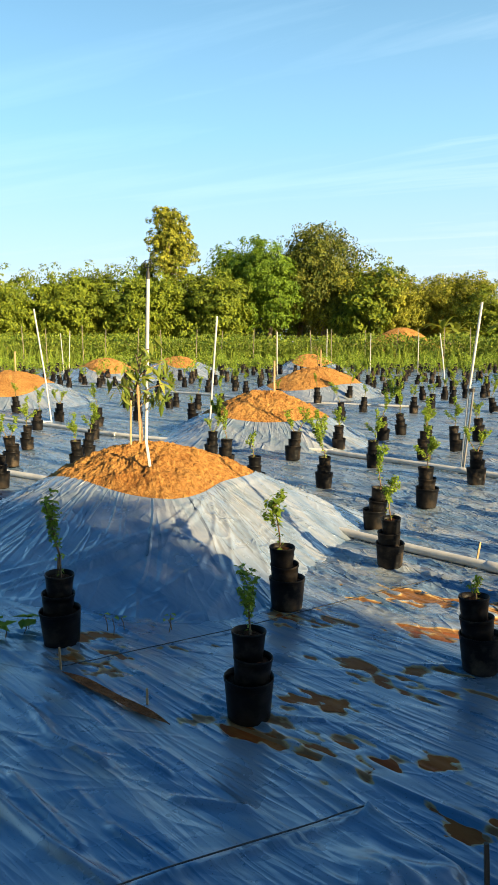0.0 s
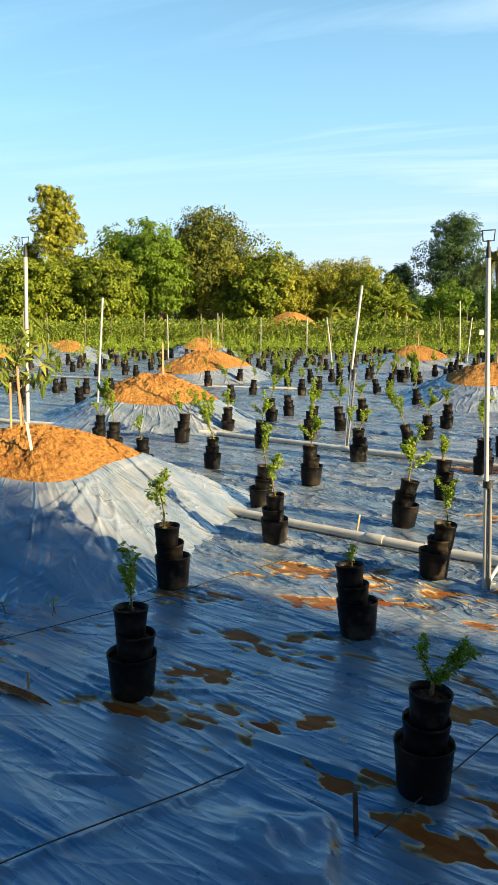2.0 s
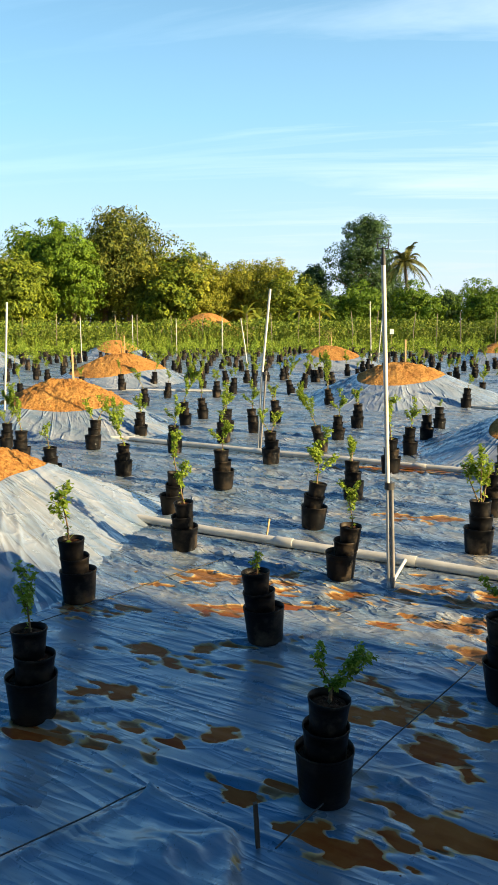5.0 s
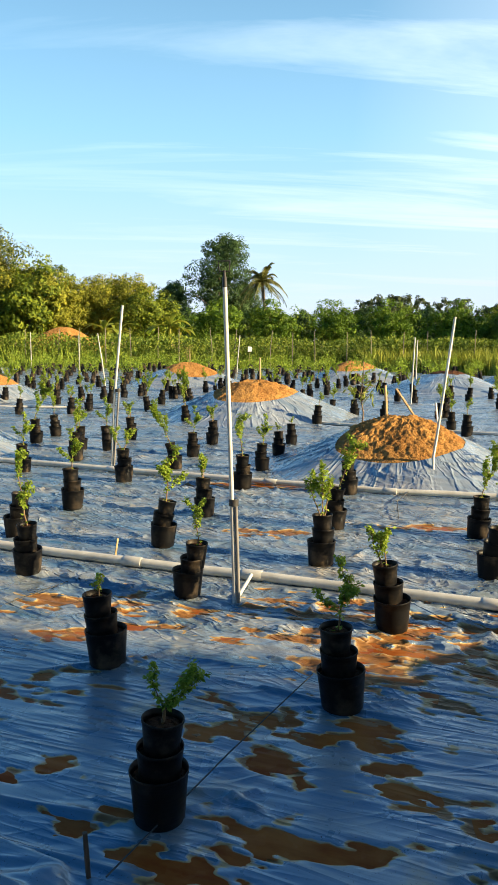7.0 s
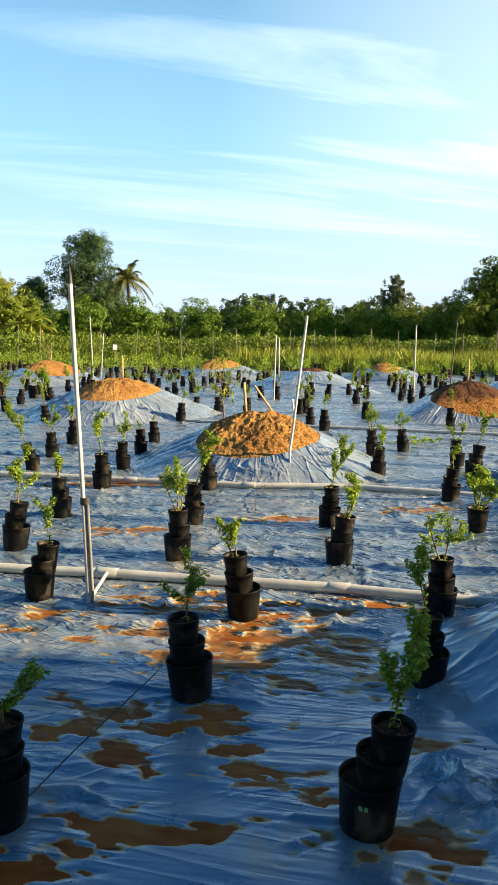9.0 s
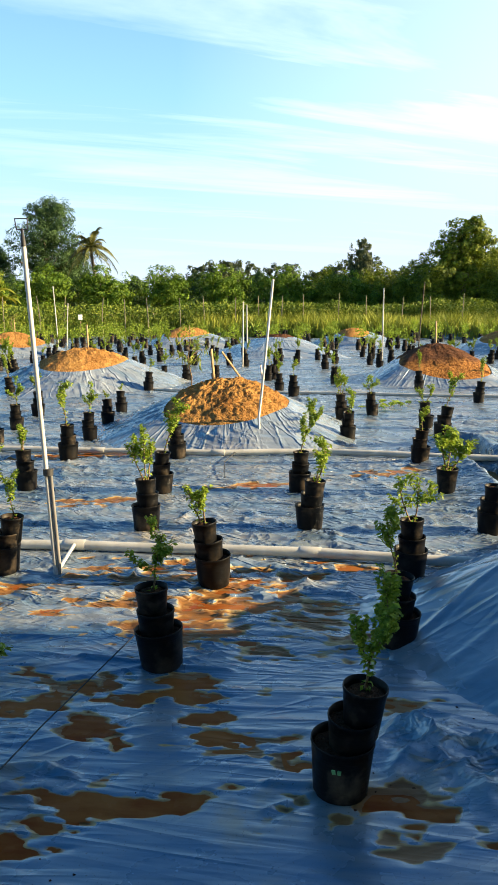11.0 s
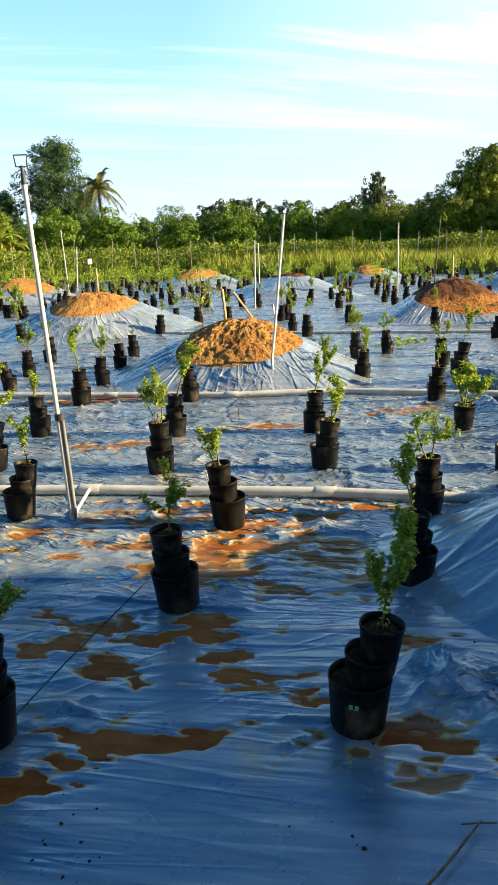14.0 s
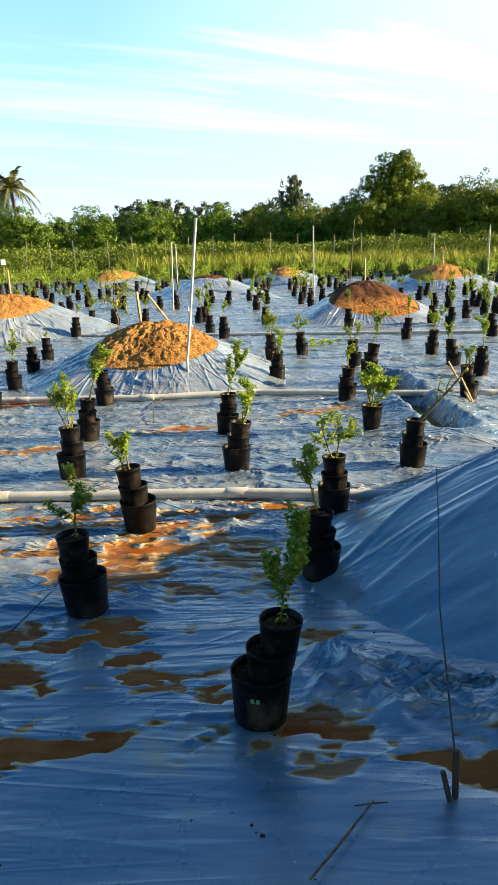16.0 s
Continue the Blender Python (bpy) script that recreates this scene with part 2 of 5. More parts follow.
def puddle_material():
    s = Shade("muddy_water").world_place()
    col = s.mix(s.spread(s.math("ADD", s.math("MULTIPLY", s.noise(3.0, 5), 0.6), s.math("MULTIPLY", s.noise(24.0, 4, 0.6, (0.3, 1.0, 1.0), -ROW), 0.4)), 0.38, 0.60), (0.182, 0.046, 0.010), (0.278, 0.105, 0.027))
    s.set(Base_Color=col, Roughness=s.spread(s.noise(6, 4), 0.40, 0.66, 0.10, 0.45), Specular_IOR_Level=0.05, IOR=1.33)
    s.bump(s.noise(9, 5, 0.6, (0.3, 1.6, 1.0), -ROW, 0.6, True), 0.7, 0.006)
    return s.m


MUD = puddle_material()


def pot_material():
    s = Shade("black_pot_plastic")
    dust = s.spread(s.noise(7, 5, 0.6), 0.48, 0.72)
    col = s.mix(s.math("MULTIPLY", dust, s.spread(s.random(), 0, 1, 0.08, 0.75)), (0.0055, 0.0055, 0.0060), (0.130, 0.098, 0.066))
    s.set(Base_Color=col, Roughness=s.spread(s.noise(12, 4), 0.3, 0.7, 0.36, 0.54), Specular_IOR_Level=0.12)
    s.bump(s.noise(22, 3, 0.5, (0.5, 0.5, 3.0)), 0.3, 0.006)
    return s.m


POT = pot_material()


def leaf_material(name, dark, light, gloss=0.45, clear=0.12):
    s = Shade(name)
    col = s.mix(s.island(), dark, light)
    s.set(Base_Color=s.mix(s.spread(s.random(), 0, 1, 0.0, 0.25), col, light), Roughness=gloss + 0.12, Specular_IOR_Level=0.18)
    trans = s.n.new("ShaderNodeBsdfTranslucent")
    s.l.new(s.mix(0.5, col, (light[0] * 1.5, light[1] * 1.5, light[2] * 0.6)), trans.inputs[0])
    both = s.n.new("ShaderNodeMixShader")
    both.inputs[0].default_value = clear
    s.l.new(s.b.outputs[0], both.inputs[1])
    s.l.new(trans.outputs[0], both.inputs[2])
    s.l.new(both.outputs[0], s.n["Material Output"].inputs[0])
    return s.m


LEAF_SEEDLING = leaf_material("seedling_leaf", (0.075, 0.150, 0.018), (0.290, 0.370, 0.045), 0.4, 0.35)
LEAF_SAPLING = leaf_material("sapling_leaf", (0.07, 0.125, 0.02), (0.25, 0.27, 0.05), 0.4, 0.3)
LEAF_MANGO = leaf_material("mango_leaf", (0.021, 0.055, 0.006), (0.205, 0.250, 0.018))
LEAF_DEEP = leaf_material("deep_green_leaf", (0.014, 0.045, 0.016), (0.070, 0.120, 0.034))
LEAF_BRIGHT = leaf_material("bright_leaf", (0.024, 0.074, 0.007), (0.155, 0.238, 0.016))
LEAF_DARK = leaf_material("dark_leaf", (0.017, 0.045, 0.008), (0.170, 0.180, 0.024))
LEAF_OLIVE = leaf_material("olive_leaf", (0.058, 0.088, 0.009), (0.310, 0.308, 0.030))
# haze over the far trees is put into this greyer leaf colour
LEAF_HAZED = leaf_material("haze_greyed_leaf", (0.032, 0.052, 0.024), (0.100, 0.125, 0.052))
LEAF_VINE = leaf_material("vine_leaf", (0.030, 0.078, 0.008), (0.215, 0.262, 0.030))
LEAF_DRY = leaf_material("dry_grass", (0.100, 0.160, 0.018), (0.340, 0.350, 0.050))
LEAF_PALM = leaf_material("palm_leaf", (0.040, 0.062, 0.016), (0.175, 0.165, 0.050))
LEAF_BANANA = leaf_material("banana_leaf", (0.10, 0.17, 0.015), (0.35, 0.33, 0.06), 0.4, 0.4)


def plain(name, a, b, scale, rough, metal=0.0, relief=0.3, stretch=None):
    s = Shade(name)
    n = s.noise(scale, 5, 0.6, stretch)
    s.set(Base_Color=s.mix(s.spread(n, 0.35, 0.65), a, b), Roughness=rough, Metallic=metal)
    s.bump(n, relief, 0.004)
    return s.m


BARK = plain("grey_bark", (0.10, 0.075, 0.05), (0.26, 0.21, 0.15), 14, 0.9, 0, 0.8, (1, 1, 0.2))
TWIG = plain("brown_twig", (0.10, 0.060, 0.030), (0.24, 0.16, 0.085), 40, 0.85)
PVC = plain("white_pvc", (0.40, 0.40, 0.38), (0.56, 0.555, 0.52), 6, 0.42, 0, 0.15, (1, 1, 0.3))
PVC_BLUE = plain("grey_blue_pvc", (0.28, 0.33, 0.38), (0.42, 0.46, 0.50), 8, 0.45, 0, 0.1)
PVC_DARK = plain("weathered_pvc", (0.30, 0.29, 0.27), (0.56, 0.54, 0.49), 5, 0.5, 0, 0.2, (1, 1, 0.3))
ROD_GREY = plain("dark_grey_rod", (0.10, 0.10, 0.10), (0.22, 0.21, 0.20), 9, 0.5, 0, 0.2, (1, 1, 0.3))
BLACK = plain("black_rubber", (0.012, 0.012, 0.013), (0.03, 0.03, 0.03), 20, 0.6)
WOOD = plain("pale_stake_wood", (0.26, 0.17, 0.085), (0.48, 0.34, 0.18), 22, 0.85, 0, 0.5, (3, 3, 0.25))
WOOD_DARK = plain("wet_stake_wood", (0.030, 0.022, 0.016), (0.10, 0.062, 0.035), 22, 0.7, 0, 0.5, (3, 3, 0.25))
CONCRETE = plain("post_concrete", (0.12, 0.105, 0.075), (0.24, 0.21, 0.155), 9, 0.9)
CORD = plain("black_cord", (0.02, 0.02, 0.022), (0.05, 0.05, 0.05), 50, 0.8)
GREEN_INK = plain("faded_green_ink", (0.10, 0.28, 0.10), (0.16, 0.36, 0.15), 60, 0.7)
WHITE = plain("white_sheet_plastic", (0.70, 0.70, 0.68), (0.82, 0.82, 0.80), 10, 0.5)


# ---------------------------------------------------------------- building helpers
def mesh_of(name, bm, mat, smooth=True):
    me = bpy.data.meshes.new(name)
    bm.to_mesh(me)
    bm.free()
    me.materials.append(mat)
    if smooth:
        me.shade_smooth()
    return me


def arrays(name, verts, faces, mat, smooth=True):
    me = bpy.data.meshes.new(name)
    me.from_pydata(verts, [], faces)
    me.update()
    me.materials.append(mat)
    if smooth:
        me.shade_smooth()
    return me


def grid_mesh(name, verts, quads, mat):
    """A large mesh of four-cornered faces from arrays."""
    me = bpy.data.meshes.new(name)
    me.vertices.add(len(verts))
    me.vertices.foreach_set("co", np.ascontiguousarray(verts, dtype=np.float32).reshape(-1))
    me.loops.add(len(quads) * 4)
    me.loops.foreach_set("vertex_index", np.ascontiguousarray(quads, dtype=np.int32).reshape(-1))
    me.polygons.add(len(quads))
    me.polygons.foreach_set("loop_start", np.arange(0, len(quads) * 4, 4, dtype=np.int32))
    me.update(calc_edges=True)
    me.materials.append(mat)
    me.shade_smooth()
    return me


def part(name, bm, mat, parent=None, label="", smooth=True):
    me = bm if isinstance(bm, bpy.types.Mesh) else mesh_of(name, bm, mat, smooth)
    ob = new(name, me)
    ob.parent = parent
    if label:
        tagged(ob, label)
    return ob


def thing(name, label, category, group="", kind="", at=None):
    ob = new(name)
    ob.empty_display_size = 0.1
    if at is not None:
        ob.matrix_basis = at
    return tagged(ob, label, category, group, kind)


def tube(bm, points, radii, sides=8, cap=True):
    """A tube along points, with a radius at each."""
    points = [Vector(p) for p in points]
    rings = []
    side = None
    for i, p in enumerate(points):
        way = (points[min(i + 1, len(points) - 1)] - points[max(i - 1, 0)]).normalized()
        if side is None or side.cross(way).length < 1e-4:
            side = way.orthogonal().normalized()
        side = (side - way * side.dot(way)).normalized()
        other = way.cross(side)
        r = radii[i] if isinstance(radii, (list, tuple)) else radii
        rings.append([bm.verts.new(p + (side * math.cos(a) + other * math.sin(a)) * r) for a in (2 * math.pi * k / sides for k in range(sides))])
    for a, b in zip(rings, rings[1:]):
        for k in range(sides):
            bm.faces.new((a[k], a[(k + 1) % sides], b[(k + 1) % sides], b[k]))
    if cap:
        # ends keep their own corners, so that the sides shade evenly
        bm.faces.new([bm.verts.new(v.co) for v in rings[0][::-1]])
        bm.faces.new([bm.verts.new(v.co) for v in rings[-1]])
    return bm


def lathe(bm, profile, sides=24, wobble=0.0, seed=0):
    """A turned shape from (radius, height) pairs."""
    rnd = random.Random(seed)
    p1, p2 = rnd.uniform(0, 6.28), rnd.uniform(0, 6.28)
    rings = []
    for r, z in profile:
        ring = []
        for k in range(sides):
            a = 2 * math.pi * k / sides
            rr = r * (1 + wobble * (math.sin(2 * a + p1) + 0.5 * math.sin(3 * a + p2)))
            ring.append(bm.verts.new((rr * math.cos(a), rr * math.sin(a), z)))
        rings.append(ring)
    for a, b in zip(rings, rings[1:]):
        for k in range(sides):
            bm.faces.new((a[k], a[(k + 1) % sides], b[(k + 1) % sides], b[k]))
    return rings


def lattice_noise(x, y, seed=0):
    """Smooth value noise on arrays, 0 to 1."""
    xi, yi = np.floor(x).astype(np.int64), np.floor(y).astype(np.int64)
    xf, yf = x - xi, y - yi
    xf, yf = xf * xf * (3 - 2 * xf), yf * yf * (3 - 2 * yf)

    def h(a, b):
        n = (a * 374761393 + b * 668265263 + seed * 974711) & 0x7FFFFFFF
        n = ((n ^ (n >> 13)) * 1274126177) & 0x7FFFFFFF
        return ((n ^ (n >> 16)) & 0xFFFF) / 65535.0

    return (h(xi, yi) * (1 - xf) + h(xi + 1, yi) * xf) * (1 - yf) + (h(xi, yi + 1) * (1 - xf) + h(xi + 1, yi + 1) * xf) * yf


def leaf_cloud(name, places, normals, sizes, mat, rng, ratio=0.5, droop=0.25):
    """One mesh of many small folded leaves."""
    n = len(places)
    ax = rng.normal(size=(n, 3))
    ax[:, 2] -= droop * 2
    ax -= normals * np.sum(ax * normals, axis=1, keepdims=True)
    ax /= np.linalg.norm(ax, axis=1, keepdims=True) + 1e-9
    side = np.cross(normals, ax)
    L, W = sizes[:, None], sizes[:, None] * ratio
    base = places - ax * L * 0.5
    v = np.stack([base, places + side * W * 0.5 + normals * W * 0.18, places + ax * L * 0.5, places - side * W * 0.5 + normals * W * 0.18], axis=1).reshape(-1, 3)
    f = np.arange(n)[:, None] * 4
    faces = np.concatenate([f + np.array([[0, 1, 2]]), f + np.array([[0, 2, 3]])])
    return arrays(name, v.tolist(), faces.tolist(), mat, False)


def unit(v):
    return v / (np.linalg.norm(v, axis=-1, keepdims=True) + 1e-9)


# ---------------------------------------------------------------- the ground
ALONG = Vector((math.cos(radians(ROW)), math.sin(radians(ROW)), 0))      # along the rows
ACROSS = Vector((-ALONG.y, ALONG.x, 0))

# muddy hollows in the film: x, y, length, width, heading of the length
HOLLOWS = [
    (2.05, 2.19, 0.34, 0.28, -24), (1.92, 2.01, 0.20, 0.15, -25), (1.48, 2.26, 0.18, 0.17, -30), (1.64, 2.56, 0.20, 0.14, -24), (1.70, 2.32, 0.24, 0.10, -25),
    (3.00, 3.02, 1.15, 0.85, -38), (2.66, 2.74, 1.45, 0.95, -40), (2.28, 3.21, 0.50, 0.30, -30), (1.03, 1.93, 0.42, 0.24, -25), (0.76, 2.20, 0.24, 0.12, -25),
    (1.46, 2.80, 0.32, 0.18, -30), (0.76, 3.30, 0.36, 0.28, -20), (1.38, 2.54, 0.22, 0.13, -30), (0.72, 2.58, 0.15, 0.09, -25), (1.85, 3.35, 0.20, 0.16, -30),
    (1.55, 4.21, 0.20, 0.50, -24), (1.05, 4.33, 0.40, 0.20, -15), (1.47, 1.72, 0.48, 0.15, -38), (1.47, 2.00, 0.17, 0.22, -39), (1.82, 1.89, 0.24, 0.13, -39),
]
HOLLOWS_BEYOND = [
    (1.80, 3.87, 0.24, 0.15, -39), (2.15, 1.09, 0.34, 0.20, -50), (2.02, 1.61, 0.10, 0.17, -39), (2.56, 1.55, 0.28, 0.14, -25), (3.27, 3.03, 1.10, 0.24, -42),
    (0.44, 4.02, 0.34, 0.20, -10), (0.46, 3.49, 0.26, 0.12, -20), (0.00, 2.76, 0.26, 0.18, -20), (0.32, 2.60, 0.36, 0.20, -25), (0.34, 3.07, 0.26, 0.14, -15),
    (-0.82, 3.79, 0.28, 0.20, 0), (-0.63, 3.54, 0.46, 0.24, 0), (-0.38, 4.13, 0.14, 0.12, 0), (1.13, 3.83, 0.50, 0.20, -15), (2.33, 0.82, 0.34, 0.12, -46),
    (3.12, 5.27, 0.60, 0.20, -33), (4.39, 4.92, 0.75, 0.18, -33), (5.82, 4.41, 0.60, 0.25, -33), (3.96, 7.21, 1.20, 0.28, -30), (2.35, 3.55, 1.10, 0.30, -42), (2.45, 2.90, 0.90, 0.50, -40), (2.25, 2.62, 0.50, 0.30, -40), (2.50, 1.58, 0.26, 0.10, -43), (2.24, 0.76, 0.26, 0.12, -60),
]


WRINKLED = [(1.45, 0.95), (0.90, 0.50), (1.10, 0.30)]


def hollow_depth(length, width):
    return 0.006 + 0.012 * min(0.5, width)


def ridge(n, sharp):
    return (1 - np.abs(2 * n - 1)) ** sharp


def drawn_fold(u, w, fu, fw, seed, sharp):
    """Crests that wander along the rows, with keen edges."""
    return ridge(lattice_noise(u * fu + seed, w * fw + 1.3 * (lattice_noise(u * fu * 1.4 + 7, w * fw * 0.4, seed + 50) - 0.5), seed), sharp)


def patch(x, y, scale, seed):
    return np.clip(2.6 * lattice_noise(x * scale, y * scale, seed) - 0.85, 0, 1.3)


# single creases pressed into the film: points, height, half width
CREASES = [
    ([(-0.55, 1.80), (-0.24, 1.97), (0.10, 2.13), (0.41, 2.27)], 0.014, 0.016),
    ([(-0.95, 2.40), (-0.63, 2.10), (-0.40, 1.93)], 0.034, 0.022), ([(-1.15, 3.16), (-0.93, 2.94), (-0.79, 2.74), (-0.56, 2.58)], 0.026, 0.018),
    ([(-0.26, 2.36), (0.00, 2.30)], 0.018, 0.015), ([(-0.52, 2.72), (-0.30, 2.51)], 0.016, 0.014), ([(-0.45, 2.19), (-0.24, 2.00)], 0.020, 0.016),
    ([(-0.88, 2.49), (-0.54, 2.11)], 0.020, 0.016), ([(-0.54, 3.33), (-0.05, 2.85), (0.32, 2.59), (0.9, 2.12)], 0.014, 0.014), ([(0.05, 2.62), (0.9, 1.80)], 0.012, 0.012),
]
crease_rnd = random.Random(21)
for foot_x, foot_y in ((0.00, 2.93), (0.99, 2.11), (1.99, 1.37), (1.14, 3.37), (1.99, 2.50), (-1.00, 3.70), (0.23, 4.21), (2.98, 1.96)):
    # the film is drawn up in short folds round the feet of the pots
    for k in range(4):
        way = radians(ROW + (0, 180, 25, 205)[k] + crease_rnd.uniform(-14, 14))
        near, end = 0.085, crease_rnd.uniform(0.22, 0.42)
        CREASES.append(([(foot_x + near * math.cos(way), foot_y + near * math.sin(way)), (foot_x + end * math.cos(way + 0.08), foot_y + end * math.sin(way + 0.08))], crease_rnd.uniform(0.008, 0.016), 0.012))
CREASES.append(([(1.13, 2.20), (1.25, 2.14), (1.31, 2.00)], 0.020, 0.016))
SKIRT = [(2.42, 1.34), (2.45, 1.19), (2.50, 1.06), (2.58, 0.94), (2.66, 0.78)]
TRENCH = [(5.85, 2.95), (6.62, 3.83), (7.63, 4.92)]


# where the water pipes lie
PIPES = [
    [(-7.5, 13.4), (-2.96, 8.60), (0.44, 6.18), (1.72, 4.86), (2.38, 4.24), (3.50, 3.12), (4.12, 2.36), (5.3, 1.0)],
    [(-9.0, 18.2), (-3.91, 13.63), (-2.29, 12.13), (-0.95, 11.25), (1.12, 10.22), (2.60, 8.66), (4.04, 7.17), (5.0, 6.2), (5.95, 5.5), (7.5, 3.55), (10.2, 0.6)],
    [(-8.0, 27.3), (-1.53, 21.5), (-0.4, 20.2), (1.7, 18.3), (4.5, 16.9), (8.0, 12.0), (11.0, 8.2), (15.0, 3.5)],
]


def from_line(x, y, points):
    """Distance from a bent line."""
    best = np.full(np.shape(x), 1e9)
    for a, b in zip(points, points[1:]):
        dx, dy = b[0] - a[0], b[1] - a[1]
        f = np.clip(((x - a[0]) * dx + (y - a[1]) * dy) / (dx * dx + dy * dy), 0, 1)
        best = np.minimum(best, np.hypot(x - a[0] - f * dx, y - a[1] - f * dy))
    return best


def film_shape(x, y):
    """Height of the film over the field, and how muddy it is: folds along the rows, hollows where water stands."""
    u = x * ALONG.x + y * ALONG.y
    v = x * ACROSS.x + y * ACROSS.y
    far = np.hypot(x, y)
    w = v + 0.30 * (lattice_noise(u * 0.8, v * 0.6, 3) - 0.5) + 0.06 * lattice_noise(u * 2.1, v * 1.7, 13)
    amount = 1.7 * lattice_noise(x * 0.8, y * 0.8, 4) ** 2.4
    # long drawn folds, each set in patches of its own
    folds = amount * (0.005 * ridge(lattice_noise(u * 0.6, w * 3.4, 1), 2.0) + 0.011 * drawn_fold(u, w, 0.6, 3.4, 2, 18.0))
    folds += 0.0065 * drawn_fold(u, w, 0.7, 6.5, 7, 13.0) * patch(x, y, 1.1, 41) + 0.0035 * drawn_fold(u, w, 0.9, 13.0, 17, 8.0) * patch(x, y, 1.6, 42)
    # one stretch beside the walker lies taut
    drawn = 1 - 0.80 * np.exp(-(np.hypot(x - 1.55, y - 0.85) / 0.72) ** 2)
    folds = folds * drawn
    # the film is slacker, and crumpled, past the first pots
    slack = np.clip((v - 3.0) / 1.2, 0, 1) * (0.35 + 1.1 * lattice_noise(x * 0.9 + 3, y * 0.9, 21))
    bent_u, bent_w = u + 0.25 * (lattice_noise(u * 2.3, w * 2.9, 61) - 0.5), w + 0.22 * (lattice_noise(u * 2.7 + 4, w * 3.1, 62) - 0.5)
    folds += slack * (0.022 * ridge(lattice_noise(bent_u * 1.7 + 0.5 * w, bent_w * 3.6, 22), 9.0) + 0.019 * ridge(lattice_noise(bent_u * 3.6 - w, bent_w * 7.5 + u, 23), 7.0) + 0.010 * ridge(lattice_noise(bent_u * 7 + 2 * w, bent_w * 11 - 3 * u, 25), 5.0))
    for points, height, wide in CREASES:
        folds += height * np.exp(-(from_line(x, y, points) / wide) ** 2) * (0.6 + 0.8 * lattice_noise(x * 5, y * 5, 31))
    # a sheet's edge near the walker stands up: keen outside, sloping off inside
    for (ax, ay), (bx, by), nx, ny in (((0.38, 2.30), (0.64, 1.98), 0.776, 0.630), ((0.64, 1.98), (0.55, 1.71), 0.950, -0.316)):
        off = (x - ax) * nx + (y - ay) * ny
        part_way = ((x - ax) * (bx - ax) + (y - ay) * (by - ay)) / ((bx - ax) ** 2 + (by - ay) ** 2)
        held = np.clip(part_way / 0.12, 0, 1) * np.clip((1.02 - part_way) / 0.05, 0, 1)
        folds += 0.034 * held * np.where(off > 0, np.exp(-(off / 0.012) ** 2), np.exp(np.minimum(off, 0) / 0.16))
    crumple = np.exp(-(from_line(x, y, SKIRT) / 0.17) ** 2)
    folds += crumple * (0.085 * ridge(lattice_noise(x * 6 + 2 * y, y * 6 - x, 33), 3.0) + 0.045 * ridge(lattice_noise(x * 11 - 3 * y, y * 11 + 4 * x, 34), 3.0) + 0.010 * ridge(lattice_noise(x * 27, y * 27 + 5 * x, 36), 1.6))
    folds += np.exp(-(np.hypot(x - 0.42, y - 1.96) / 0.11) ** 2) * 0.040 * ridge(lattice_noise(u * 9 + 3 * w, w * 20 - 2 * u, 35), 2.0)
    roll = 0.12 * (lattice_noise(x * 0.55, y * 0.55, 24) - 0.4) * np.clip((far - 10) / 8, 0, 1)
    roll += 0.011 * (lattice_noise(x * 1.3, y * 1.3, 5) - 0.5) + 0.06 * (lattice_noise(x * 0.3, y * 0.3, 6) - 0.5) * np.clip((far - 6) / 6, 0, 1)
    # the banked fold near the walker's feet, tightened to one corner
    roll += 0.03 * np.clip(1 - np.hypot((x + 0.15) / 0.85, (y - 1.72) / 0.66), 0, 1)
    cut = from_line(x, y, TRENCH)
    roll += 0.13 * np.exp(-(cut / 0.45) ** 2) - 0.36 * np.exp(-(cut / 0.15) ** 4)
    for path in PIPES:
        beside = np.exp(-(from_line(x, y, path) / 0.11) ** 2)
        folds, roll = folds * (1 - 0.9 * beside), roll * (1 - beside)
    mud, dip, calm, still = np.zeros_like(x), np.zeros_like(x), np.zeros_like(x), np.zeros_like(x)
    edge = 1.7 * (lattice_noise(u * 3.4, w * 6.0, 11) - 0.42) + 1.9 * (lattice_noise(u * 7 + w * 3, w * 12 - u * 2, 12) - 0.5) + 1.8 * (lattice_noise(u * 11 - w * 4, w * 24, 14) - 0.5) + 1.3 * (lattice_noise(u * 23 + w * 7, w * 44, 15) - 0.5)
    for px, py, length, width, turn in HOLLOWS + HOLLOWS_BEYOND:
        c, s = math.cos(radians(turn)), math.sin(radians(turn))
        near = np.hypot(x - px, y - py) < max(length, width) * 1.1 + 0.1
        if not near.any():
            continue
        wrinkled = (length, width) in WRINKLED
        a, b = ((x - px) * c + (y - py) * s) / (length * 0.5), (-(x - px) * s + (y - py) * c) / (width * 0.5)
        d = np.hypot(a, b) + edge
        inside = np.where(near, np.clip((1.25 - d) / 0.8, 0, 1), 0)
        dip = np.maximum(dip, hollow_depth(length, width) * inside)
        calm = np.maximum(calm, np.where(near, np.clip(2.15 - np.hypot(a, b), 0, 1), 0))
        wet = np.where(near, np.clip(1.45 - d, 0, 1), 0)
        if wrinkled:
            # mud lies between wrinkles; crests carry thin pale silt, coloured for golden glints too
            crest = ridge(lattice_noise(u * 3.5 + w, w * 8.5, 27), 2.0)
            folds = folds + inside * (0.012 * crest ** 2 + 0.009 * ridge(lattice_noise(u * 7 - w, w * 17, 28), 3.0))
            wet = wet * np.clip(1.15 - 0.85 * crest, 0.48, 1)
        else:
            still = np.maximum(still, inside * (0.70 if width > 0.45 else 0.45))
